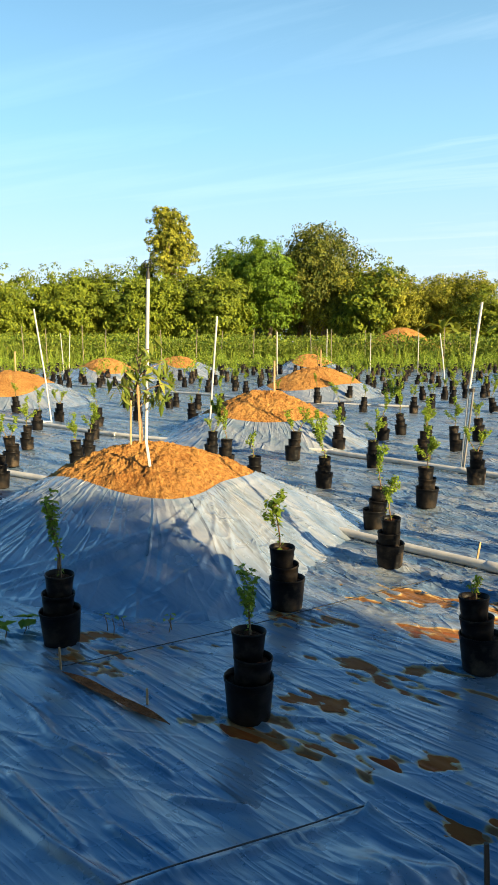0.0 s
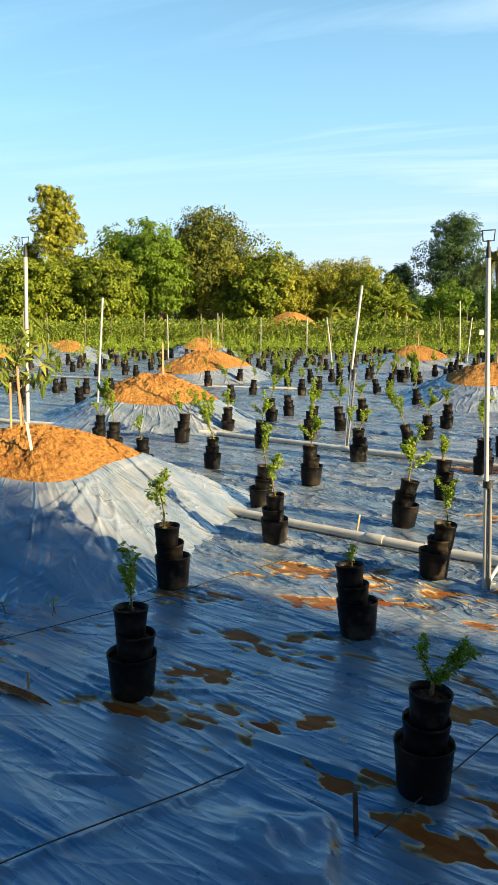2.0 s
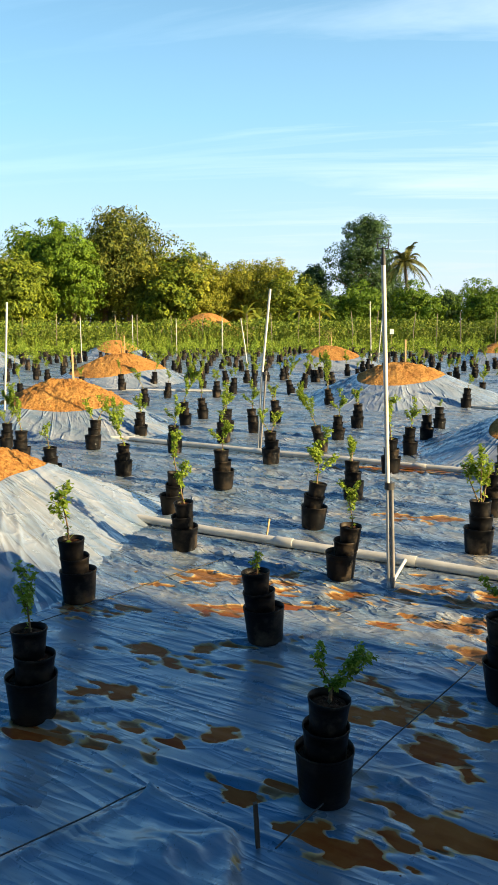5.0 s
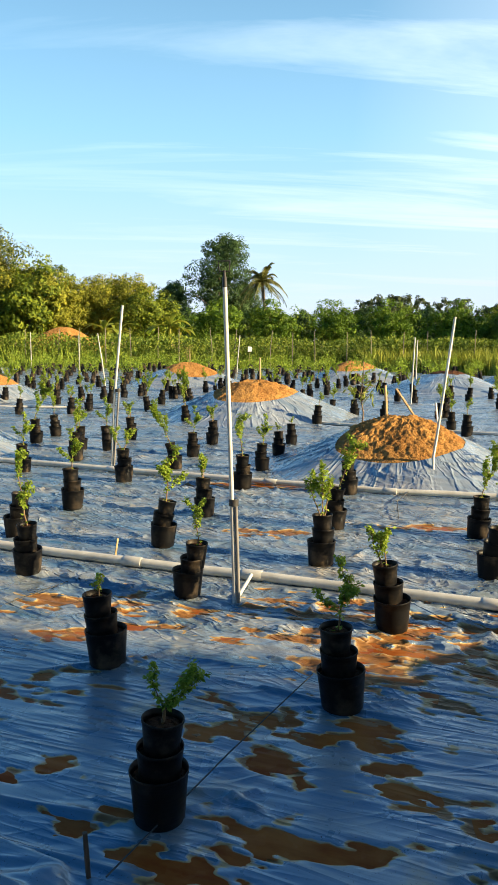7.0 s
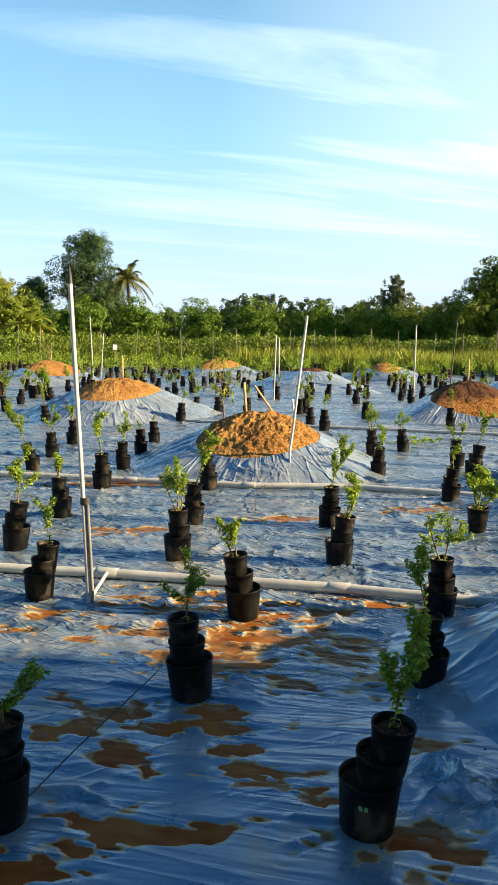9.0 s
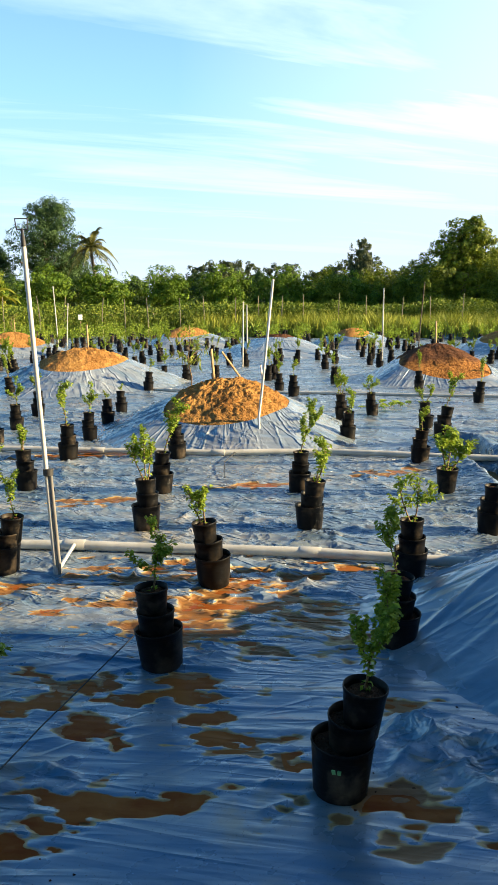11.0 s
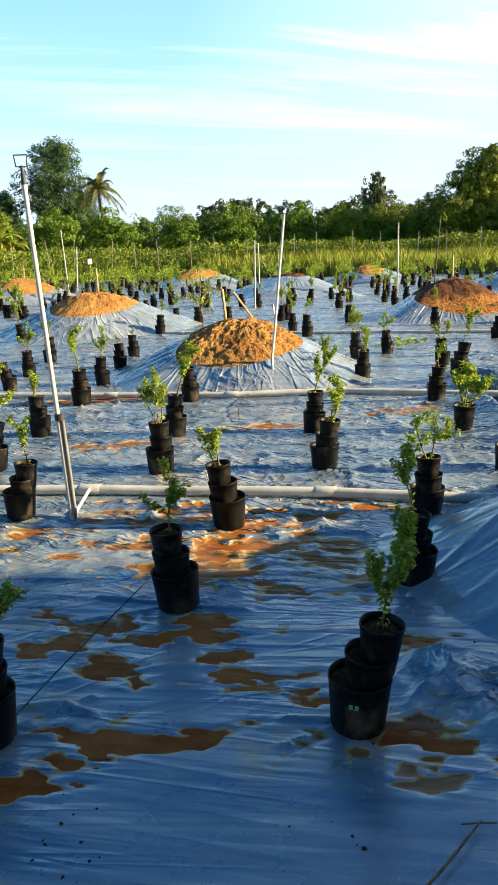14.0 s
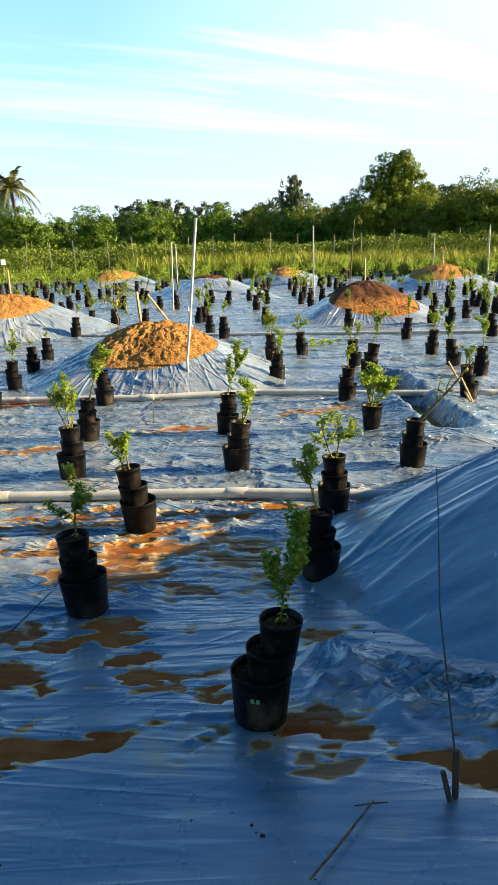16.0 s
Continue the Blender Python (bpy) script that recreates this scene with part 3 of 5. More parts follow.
        mud = np.maximum(mud, wet)
    return folds * (1 - still) + roll * (1 - calm) - dip, mud, np.clip(slack + 1.2 * crumple, 0, 1) * (1 - 0.7 * still), drawn


def film_height(x, y):
    return film_shape(x, y)[0]


def steps(lo, hi, fine_lo, fine_hi, fine, grow, most):
    """Grid lines: fine between two values, growing wider outwards."""
    line = list(np.arange(fine_lo, fine_hi, fine))
    d, p = fine, fine_hi
    while p < hi:
        line.append(p)
        d = min(d * grow, most)
        p += d
    line.append(hi)
    d, p = fine, fine_lo
    while p - d > lo:
        d = min(d * grow, most)
        p -= d
        line.insert(0, max(p, lo))
    return np.array(line)


def sheet(name, xs, ys, height, mat):
    gx, gy = np.meshgrid(xs, ys)
    z = height(gx, gy)
    verts = np.stack([gx, gy, z], axis=-1).reshape(-1, 3)
    n = len(xs)
    i = (np.arange(len(ys) - 1)[:, None] * n + np.arange(n - 1)[None, :]).reshape(-1)
    faces = np.stack([i, i + 1, i + 1 + n, i + n], axis=1)
    return new(name, arrays(name, verts.tolist(), faces.tolist(), mat))


ground_lines = steps(-900, 900, -60, 60, 10, 1.5, 200)
ground = sheet("ground", ground_lines, ground_lines, lambda x, y: -0.09 + 0 * x, EARTH)
tagged(ground, "dry brown field earth with thin grass", "ground", kind="structure")
# the film's mesh runs with the rows, finest near the walker
along_lines, across_lines = steps(-62, 44, -3.4, 1.9, 0.024, 1.028, 0.8), steps(-10, 70, 1.0, 3.4, 0.0085, 1.009, 0.5)
gu, gv = np.meshgrid(along_lines, across_lines)
film_x, film_y = gu * ALONG.x + gv * ACROSS.x, gu * ALONG.y + gv * ACROSS.y
film_z, film_mud, film_slack, film_drawn = film_shape(film_x, film_y)
n = len(along_lines)
i = (np.arange(len(across_lines) - 1)[:, None] * n + np.arange(n - 1)[None, :]).reshape(-1)
fx, fy = film_x.reshape(-1), film_y.reshape(-1)
i = i[(fx[i] > -34) & (fx[i] < 46) & (fy[i] > -6) & (fy[i] < 46)]
kept, faces = np.unique(np.stack([i, i + 1, i + 1 + n, i + n], axis=1), return_inverse=True)
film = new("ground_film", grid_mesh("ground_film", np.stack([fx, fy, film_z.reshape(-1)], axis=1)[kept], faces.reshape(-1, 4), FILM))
film.data.attributes.new("mud", "FLOAT", "POINT").data.foreach_set("value", film_mud.reshape(-1)[kept].astype(np.float32))
film.data.attributes.new("slack", "FLOAT", "POINT").data.foreach_set("value", film_slack.reshape(-1)[kept].astype(np.float32))
film.data.attributes.new("drawn", "FLOAT", "POINT").data.foreach_set("value", film_drawn.reshape(-1)[kept].astype(np.float32))
tagged(film, "wrinkled silver plastic mulch film, muddy in places, over the field", "mulch film", kind="structure")


def puddle(x, y, length, width, turn, level):
    bm = bmesh.new()
    k = 48
    rim = []
    for i in range(k):
        a = 2 * math.pi * i / k
        r = 1 + 0.10 * math.sin(2 * a + x * 5) + 0.08 * math.sin(3 * a + y * 9)
        rim.append(bm.verts.new((0.74 * length * r * math.cos(a), 0.78 * width * r * math.sin(a), 0)))
    mid = bm.verts.new((0, 0, 0))
    for i in range(k):
        bm.faces.new((rim[i], rim[(i + 1) % k], mid))
    ob = part("puddle", bm, MUD)
    ob.matrix_basis = pose(x, y, level, 0, 0, turn)
    return tagged(ob, "shallow puddle of brown muddy water on the film", "puddle", "puddles on the film")


for i, (x, y, length, width, turn) in enumerate(HOLLOWS + HOLLOWS_BEYOND):
    puddle(x, y, length, width, turn, -hollow_depth(length, width) * (1.0 if (length, width) in WRINKLED else 0.68) + 0.0004 * (i % 5))


# ---------------------------------------------------------------- mounds of earth under film
def mound(x, y, radius, height, opening, turn=0.0, soil=CLAY, square=0.10, segs=72, label="", lip_low=0.0, low_way=0.0, folds=1.0, seams=(), blunt=0.08, cover_film=COVER):
    """A heap of clay whose flanks are covered with film; its top lies open. opening: the open top's radius as a share."""
    seed = round(x * 13 + y * 7)
    rnd = random.Random(seed)
    top = thing("soil_mound", label or "mound of orange clay wrapped in silver film, its top bare", "soil mound", "mounds for the young trees", at=pose(x, y, 0, 0, 0, turn))
    phase = [rnd.uniform(0, 6.28) for _ in range(6)]

    def reach(a):
        c, s = abs(math.cos(a)), abs(math.sin(a))
        return radius * 1.12 / (c ** 1.45 + s ** 1.45) ** (1 / 1.45) * (1 + 0.05 * math.sin(3 * a + phase[1]) + 0.03 * math.sin(5 * a + phase[2]))

    def lip(a):
        # how far out, as a share of the reach, the bare top goes
        v = opening * (1 + 0.10 * math.sin(2 * a + phase[3]) + 0.08 * math.sin(3 * a + phase[4]))
        if lip_low:
            v += lip_low * max(0.0, math.cos(a - radians(low_way))) ** 3
        return v

    def profile(s):
        # s: 0 at the crest, 1 at the foot
        return height * max(0.0, (math.sqrt(1 + blunt) - math.sqrt(s * s + blunt)) / (math.sqrt(1 + blunt) - math.sqrt(blunt))) ** 1.12

    # film on the flanks
    bm = bmesh.new()
    rings = []
    count = 70 if seams else 50 if segs > 200 else 26
    for j in range(count + 1):
        f = j / count
        ring = []
        for k in range(segs):
            a = 2 * math.pi * k / segs
            s = lip(a) - 0.04 + (1.06 - lip(a) + 0.04) * f
            r = reach(a) * s
            bend = a + 0.35 * math.sin(f * 2.2 + a * 2)
            fold = (1 - min(1, abs(2.4 * float(noise.noise((math.cos(bend) * 4.2, math.sin(bend) * 4.2, f * 0.7 + seed)))))) ** 10
            fold2 = (1 - min(1, abs(2.4 * float(noise.noise((math.cos(bend) * 11, math.sin(bend) * 11, f * 1.3 + seed)))))) ** 10
            fold4 = (1 - min(1, abs(2.4 * float(noise.noise((math.cos(bend + 0.3 * f) * 24, math.sin(bend + 0.3 * f) * 24, f * 2.5 + seed)))))) ** 4
            fold3 = float(noise.noise((math.cos(a) * r * 2.5, math.sin(a) * r * 2.5, seed)))
            rise = min(1, f * 5) * (1 - 0.85 * f ** 2)
            z = profile(s) + (0.034 * fold + 0.018 * fold2 + (0.004 * fold4 if seams else 0)) * rise * folds + 0.03 * fold3 * f
            for a0, a1, f0, f1, lift in seams:
                # a long crease drawn from (a0, f0) to (a1, f1)
                g = (f - f0) / (f1 - f0)
                if 0 <= g <= 1:
                    off = (math.degrees(a) - a0 - (a1 - a0) * g + 180) % 360 - 180
                    z += 1.2 * lift * math.sin(math.pi * min(1, 0.06 + g * 0.94)) ** 0.5 * math.exp(-(radians(off) * r / 0.021) ** 2)
            if f < 0.08:
                z += 0.010
            z -= 0.05 * max(0, f - 0.93) / 0.07
            ring.append(bm.verts.new((r * math.cos(a), r * math.sin(a), z)))
        rings.append(ring)
    for p, q in zip(rings, rings[1:]):
        for k in range(segs):
            bm.faces.new((p[k], q[k], q[(k + 1) % segs], p[(k + 1) % segs]))
    part("plastic_cover", bm, cover_film, top, "silver film drawn into folds over the flanks")
    # bare clay
    bm = bmesh.new()
    rings = []
    count = min(56, max(14, segs // 6))
    crest = bm.verts.new((0, 0, profile(0) + 0.02))
    for j in range(1, count + 1):
        ring = []
        for k in range(segs):
            a = 2 * math.pi * k / segs
            s = (lip(a) + 0.02) * j / count
            r = reach(a) * s
            q = Vector((r * math.cos(a) * 7, r * math.sin(a) * 7, seed))
            clod = float(noise.noise(q)) * 0.035 + float(noise.noise(q * 2.7)) * 0.022 + float(noise.noise(q * 6)) * 0.018 + float(noise.noise(q * 11)) * 0.009
            ring.append(bm.verts.new((r * math.cos(a), r * math.sin(a), profile(s) + 0.02 + clod * (1 - (j / count) ** 5) - 0.06 * (j / count) ** 9)))
        rings.append(ring)
    for k in range(segs):
        bm.faces.new((crest, rings[0][k], rings[0][(k + 1) % segs]))
    for p, q in zip(rings, rings[1:]):
        for k in range(segs):
            bm.faces.new((p[k], q[k], q[(k + 1) % segs], p[(k + 1) % segs]))
    part("bare_soil", bm, soil, top, "bare crumbly clay")
    return top


SEAMS = {
    0: [(286, 238, 0.04, 0.62, 0.016), (283, 228, 0.04, 0.80, 0.020), (279, 220, 0.04, 0.95, 0.016), (275, 212, 0.05, 1.0, 0.018), (290, 252, 0.06, 0.90, 0.014), (272, 204, 0.10, 0.95, 0.014), (293, 264, 0.10, 0.95, 0.013), (300, 282, 0.08, 0.90, 0.012), (306, 300, 0.08, 0.95, 0.014), (268, 232, 0.30, 0.95, 0.012)],
    3: [(58, 100, 0.12, 0.96, 0.020), (72, 106, 0.20, 0.97, 0.008), (84, 110, 0.10, 0.98, 0.020), (96, 113, 0.45, 0.99, 0.006), (106, 115, 0.30, 0.99, 0.009), (116, 118, 0.55, 0.99, 0.006), (128, 121, 0.50, 0.99, 0.007), (140, 125, 0.60, 0.99, 0.006), (156, 150, 0.60, 0.98, 0.006)],
}
MOUNDS = [
    (-0.85, 5.95, 1.75, 0.74, 0.52, 20), (0.28, 12.0, 1.80, 0.76, 0.58, 50), (6.20, 7.6, 1.75, 0.66, 0.50, 10),
    (4.68, 0.66, 1.95, 0.95, 0.34, 38), (7.3, 14.2, 2.1, 0.78, 0.46, 60), (1.95, 20.8, 2.1, 0.84, 0.60, 15),
    (-6.0, 18.4, 2.0, 0.82, 0.52, 25), (-6.0, 30.5, 2.1, 0.86, 0.58, 70), (-3.2, 33.0, 2.2, 0.88, 0.44, 5),
    (3.0, 36.5, 2.2, 0.92, 0.56, 40), (10.0, 25.5, 2.3, 0.82, 0.48, 30), (18.3, 26.8, 2.3, 0.84, 0.46, 20), (23.6, 14.2, 2.2, 0.86, 0.52, 15), (24.2, 22.4, 2.0, 0.72, 0.42, 50), (33.2, 23.2, 2.3, 0.85, 0.50, 5),
]
for i, (x, y, r, h, o, turn) in enumerate(MOUNDS):
    mound(x, y, r, h, o, turn, seams=SEAMS.get(i, ()), segs=640 if i in SEAMS else 360 if i < 4 else 180 if i < 6 else 90, lip_low=(-0.11, 0.06, 0.21)[i] if i < 3 else 0.0 if i == 3 else 0.14, low_way=(-102, -139, -150)[i] if i < 3 else math.degrees(math.atan2(-y, -x)) - turn, folds=(0.5, 1.0, 0.8, 0.10)[i] if i < 4 else 1.6, blunt=0.03 if i == 3 else 0.08, cover_film=COVER_TAUT if i == 3 else COVER)
mound(13.7, 9.95, 1.75, 0.80, 0.55, 0, soil=LOAM, segs=96, label="mound of dark damp loam beside folded silver film", lip_low=0.35, low_way=235)
mound(16.9, 19.0, 2.4, 0.72, 0.26, 25, soil=LOAM, segs=60, label="low mound under slack film with a dark bare crest")
HEAPS = [m[:4] for m in MOUNDS] + [(13.7, 9.95, 1.75, 0.8), (16.9, 19.0, 2.4, 0.72)]


# ---------------------------------------------------------------- stacked pots with seedlings
def pot_mesh(r0, r1, h, seed, sides=24):
    bm = bmesh.new()
    lathe(bm, [(0.004, 0.001), (r0 * 0.96, 0.0), (r0, 0.006), (r0 + (r1 - r0) * 0.35, h * 0.35), (r0 + (r1 - r0) * 0.7, h * 0.7), (r1 - 0.001, h - 0.014), (r1 + 0.0015, h - 0.013), (r1 + 0.002, h - 0.002), (r1 + 0.001, h), (r1 - 0.001, h), (r1 - 0.004, h - 0.035)], sides, 0.014, seed)
    return mesh_of("pot", bm, POT)


def soil_mesh(r, z, seed, sides=20):
    bm = bmesh.new()
    rings = lathe(bm, [(r, z - 0.004), (r * 0.75, z + 0.003), (r * 0.4, z + 0.006), (r * 0.08, z + 0.004)], sides, 0.01, seed)
    rnd = random.Random(seed)
    for v in bm.verts:
        v.co.z += rnd.uniform(-0.004, 0.005)
    bm.faces.new(rings[-1])
    return mesh_of("soil", bm, POTSOIL)


def seedling_meshes(seed, height, stems, spread, density, leaf, lean=0.0, twigs=(3, 2), thick=0.0055, forks=()):
    """Stem and foliage of a citrus seedling."""
    rnd, rng = random.Random(seed), np.random.default_rng(seed)
    bm = bmesh.new()
    places, normals = [], []

    def shoot(start, way, length, radius, level):
        pts, p, w = [start], start.copy(), way.normalized()
        n = 6
        for i in range(n):
            w = (w + Vector((rnd.gauss(0, 0.13), rnd.gauss(0, 0.13), 0.05))).normalized()
            p = p + w * length / n
            pts.append(p.copy())
        tube(bm, pts, [radius * (1 - 0.75 * i / n) for i in range(n + 1)], 5 if level == 0 else 4)
        for i in range(n):
            for _ in range(int(density * length / n * (0.25 if level == 0 and i < n * 0.4 else 1.0) + rnd.random())):
                f = rnd.random()
                q = pts[i].lerp(pts[i + 1], f)
                out = Vector((rnd.gauss(0, 1), rnd.gauss(0, 1), rnd.gauss(0.25, 0.5))).normalized()
                places.append(q + out * leaf * rnd.uniform(0.3, 0.75))
                normals.append((out * 0.4 + Vector((rnd.gauss(0, 0.5), rnd.gauss(0, 0.5), 0.8))).normalized())
        if level < 2:
            for _ in range(twigs[level]):
                f = rnd.uniform(0.42, 0.95)
                i = min(n - 1, int(f * n))
                out = Vector((rnd.gauss(0, spread), rnd.gauss(0, spread), rnd.uniform(0.5, 1.0)))
                shoot(pts[i], out, length * rnd.uniform(0.3, 0.5), radius * 0.45, level + 1)

    if forks:
        # a short stem that parts low down into leafy branches
        tube(bm, [(0, 0, -0.01), (0.003, 0.002, height * 0.5), (0.002, 0, height)], [thick * 1.25, thick * 1.1, thick], 6)
        for way, length in forks:
            shoot(Vector((0.002, 0, height - 0.004)), Vector(way), length, thick * 0.62, 1)
    for k in range(stems):
        a = 6.28 * (k + rnd.random() * 0.5) / stems
        w = Vector((math.cos(a) * spread * 0.45 * (stems > 1) + lean, math.sin(a) * spread * 0.45 * (stems > 1) + lean * 0.4, 1))
        shoot(Vector((0.010 * math.cos(a), 0.010 * math.sin(a), -0.01)), w, height * rnd.uniform(0.8, 1.0), thick, 0)
    stem = mesh_of("stem", bm, TWIG)
    sizes = rng.uniform(0.65, 1.15, len(places)) * leaf
    foliage = leaf_cloud("foliage", np.array(places), np.array(normals), sizes, LEAF_SEEDLING, rng, 0.52, 0.15)
    return stem, foliage


LOWER = [pot_mesh(0.098, 0.114, 0.20, i) for i in range(4)]
MIDDLE = [pot_mesh(0.074, 0.090, 0.19, 10 + i) for i in range(4)]
UPPER = [pot_mesh(0.061, 0.079, 0.19, 20 + i) for i in range(4)]
LOWER_SOIL, MIDDLE_SOIL, UPPER_SOIL = soil_mesh(0.104, 0.172, 1), soil_mesh(0.080, 0.165, 2), soil_mesh(0.068, 0.165, 3)
PLANTS = [
    seedling_meshes(1, 0.38, 2, 0.28, 230, 0.031, 0, (2, 1)), seedling_meshes(2, 0.25, 1, 0.70, 430, 0.029, 0.05), seedling_meshes(3, 0.27, 1, 0.70, 330, 0.031),
    seedling_meshes(4, 0.29, 2, 0.85, 330, 0.030, 0.06, (3, 2)), seedling_meshes(5, 0.47, 1, 0.28, 620, 0.029, 0.05, (6, 1)), seedling_meshes(6, 0.15, 1, 0.6, 300, 0.026),
    seedling_meshes(7, 0.36, 1, 0.70, 420, 0.030, 0.20, (6, 2)), seedling_meshes(8, 0.42, 1, 0.40, 330, 0.033, 0.18), seedling_meshes(9, 0.30, 2, 0.9, 300, 0.032, -0.12),
    seedling_meshes(10, 0.36, 1, 0.6, 420, 0.032, 0.22), seedling_meshes(11, 0.30, 3, 0.55, 320, 0.031), seedling_meshes(12, 0.24, 2, 0.5, 320, 0.029, 0.1),
    seedling_meshes(13, 0.52, 1, 0.12, 60, 0.034, 1.0, (2, 0), 0.012), seedling_meshes(14, 0.24, 3, 1.0, 520, 0.032, 0.0, (3, 1)),
    seedling_meshes(15, 0.062, 0, 0.6, 620, 0.026, 0.0, (3, 2), 0.0065, (((-0.62, 0.1, 1), 0.165), ((1.15, -0.1, 0.75), 0.20), ((0.75, 0.15, 1), 0.20), ((0.6, -0.5, 0.30), 0.06))),
]
LABELS = ["slender two-stemmed seedling", "short bushy seedling", "branching leafy seedling", "bushy forked seedling", "tall dense seedling", "small sparse seedling"] * 2 + ["nearly bare leaning seedling", "low spreading bushy seedling", "low forked leafy seedling"]


def potted(x, y, kind=None, turn=None, lean=None, size=1.0, pots=3, shift=None, face=None):
    """Three black nursery pots standing in one another, with a seedling in the top one."""
    rnd = random.Random(round(x * 1000) * 31 + round(y * 1000))
    kind = rnd.randrange(12) if kind is None else kind
    turn = rnd.uniform(0, 360) if turn is None else turn
    size *= rnd.uniform(0.84, 0.95)
    z = float(film_height(np.array([x]), np.array([y]))[0])
    top = thing("potted_seedling", (LABELS[kind] if kind > 11 else LABELS[kind % 6]) + (" in three stacked black pots on the film" if pots == 3 else " in one squat black pot on the film"), "potted plant", "stacked pots of seedlings", at=pose(x, y, z - 0.004, rnd.uniform(-3, 3), rnd.uniform(-3, 3), turn) @ Matrix.Diagonal((size, size, size, 1)))
    at = Matrix.Identity(4)
    for meshes, soil, rise in ((LOWER, LOWER_SOIL, 0.105), (MIDDLE, MIDDLE_SOIL, 0.112), (UPPER, UPPER_SOIL, 0))[3 - pots:]:
        ob = part("pot", rnd.choice(meshes), None, top)
        ob.matrix_basis = at @ pose(0, 0, 0, 0, 0, rnd.uniform(0, 360))
        part("soil", soil, None, ob)
        if rise:
            w = lean if lean is not None else rnd.uniform(0, 8.0)
            dx, dy = (rnd.uniform(-0.02, 0.02), rnd.uniform(-0.02, 0.02)) if shift is None else (shift[0] / 2, shift[1] / 2)
            at = at @ pose(dx, dy, rise, rnd.uniform(-w, w), rnd.uniform(-w, w), 0)
    stem, leaves = PLANTS[kind]
    s = part("stem", stem, None, top)
    grown = rnd.uniform(1.1, 1.45) if shift is None else 1.0
    s.matrix_basis = at @ pose(0, 0, 0.17, 0, 0, rnd.uniform(0, 360) if face is None else face) @ Matrix.Scale(grown, 4)
    f = part("foliage", leaves, None, top)
    f.matrix_basis = s.matrix_basis.copy()
    return top


# near pots: x, y, seedling
NEAR_POTS = [
    (-1.00, 3.70, 0), (0.00, 2.93, 1), (0.99, 2.11, 14), (1.99, 1.37, 4), (0.23, 4.21, 2), (1.14, 3.37, 5), (1.99, 2.50, 6), (2.98, 1.96, 7),
    (1.85, 4.10, 9), (2.74, 3.14, 11), (3.72, 2.49, 8), (1.00, 4.98, 2), (3.01, 4.37, 10), (3.92, 3.58, 3), (2.06, 5.20, 6), (4.86, 2.69, 12), (1.07, 6.03, 9),
    (3.68, 5.24, 7), (4.62, 4.47, 4), (5.53, 3.57, 13), (2.78, 6.09, 11), (1.70, 6.81, 6),
]
POTS = [
    (0.08, 7.57), (0.81, 7.74), (6.35, 4.51), (4.61, 6.42), (7.12, 3.54), (3.66, 7.13), (-2.68, 7.70), (2.56, 8.04), (7.31, 4.96), (-0.29, 8.91),
    (6.86, 6.02), (1.58, 9.06), (4.39, 8.09), (3.42, 8.65), (-2.20, 9.15), (8.49, 4.18), (0.58, 9.52), (-3.01, 9.07), (2.35, 9.61), (-0.52, 9.92),
    (8.24, 5.91), (-2.23, 9.92), (9.01, 4.86), (4.00, 9.53), (5.19, 9.15), (1.31, 10.49), (7.90, 7.14), (3.01, 10.42), (2.64, 10.60), (-3.27, 10.60),
    (8.64, 7.23), (9.77, 5.68), (4.71, 10.50), (2.14, 11.49), (5.92, 10.08), (3.67, 11.51), (-2.55, 11.85), (2.61, 12.35), (11.13, 7.06), (11.92, 5.89),
    (-3.79, 12.91), (9.30, 9.76), (-1.07, 13.79), (-2.84, 13.61),
]
POTS_FAR = [
    (7.70, 12.25), (9.78, 10.71), (-2.22, 14.38), (1.84, 14.47), (-3.81, 14.48), (11.97, 9.01), (5.4, 13.5), (11.49, 10.88), (9.3, 13.3), (13.38, 8.00),
    (6.05, 14.95), (9.80, 12.90), (3.65, 16.02), (8.99, 13.76), (14.46, 7.86), (-5.06, 15.71), (2.58, 16.34), (5.35, 15.81), (11.13, 12.45), (-1.84, 16.74),
    (4.16, 16.55), (-0.66, 17.16), (15.54, 7.76), (-2.90, 17.16), (1.70, 17.94), (3.70, 17.87), (6.22, 17.42), (5.04, 17.93), (16.28, 9.41), (13.65, 13.38),
    (2.64, 19.12), (16.54, 9.95), (17.27, 9.30), (15.11, 12.81), (3.78, 20.22), (7.31, 19.41), (13.22, 16.17), (7.73, 19.68), (12.24, 17.32), (14.67, 15.61),
    (18.25, 11.55), (11.34, 18.72), (16.87, 13.95), (6.74, 20.86),
]


def clear_of_heaps(x, y, margin):
    return all(math.hypot(x - hx, y - hy) > hr * margin for hx, hy, hr, _ in HEAPS)


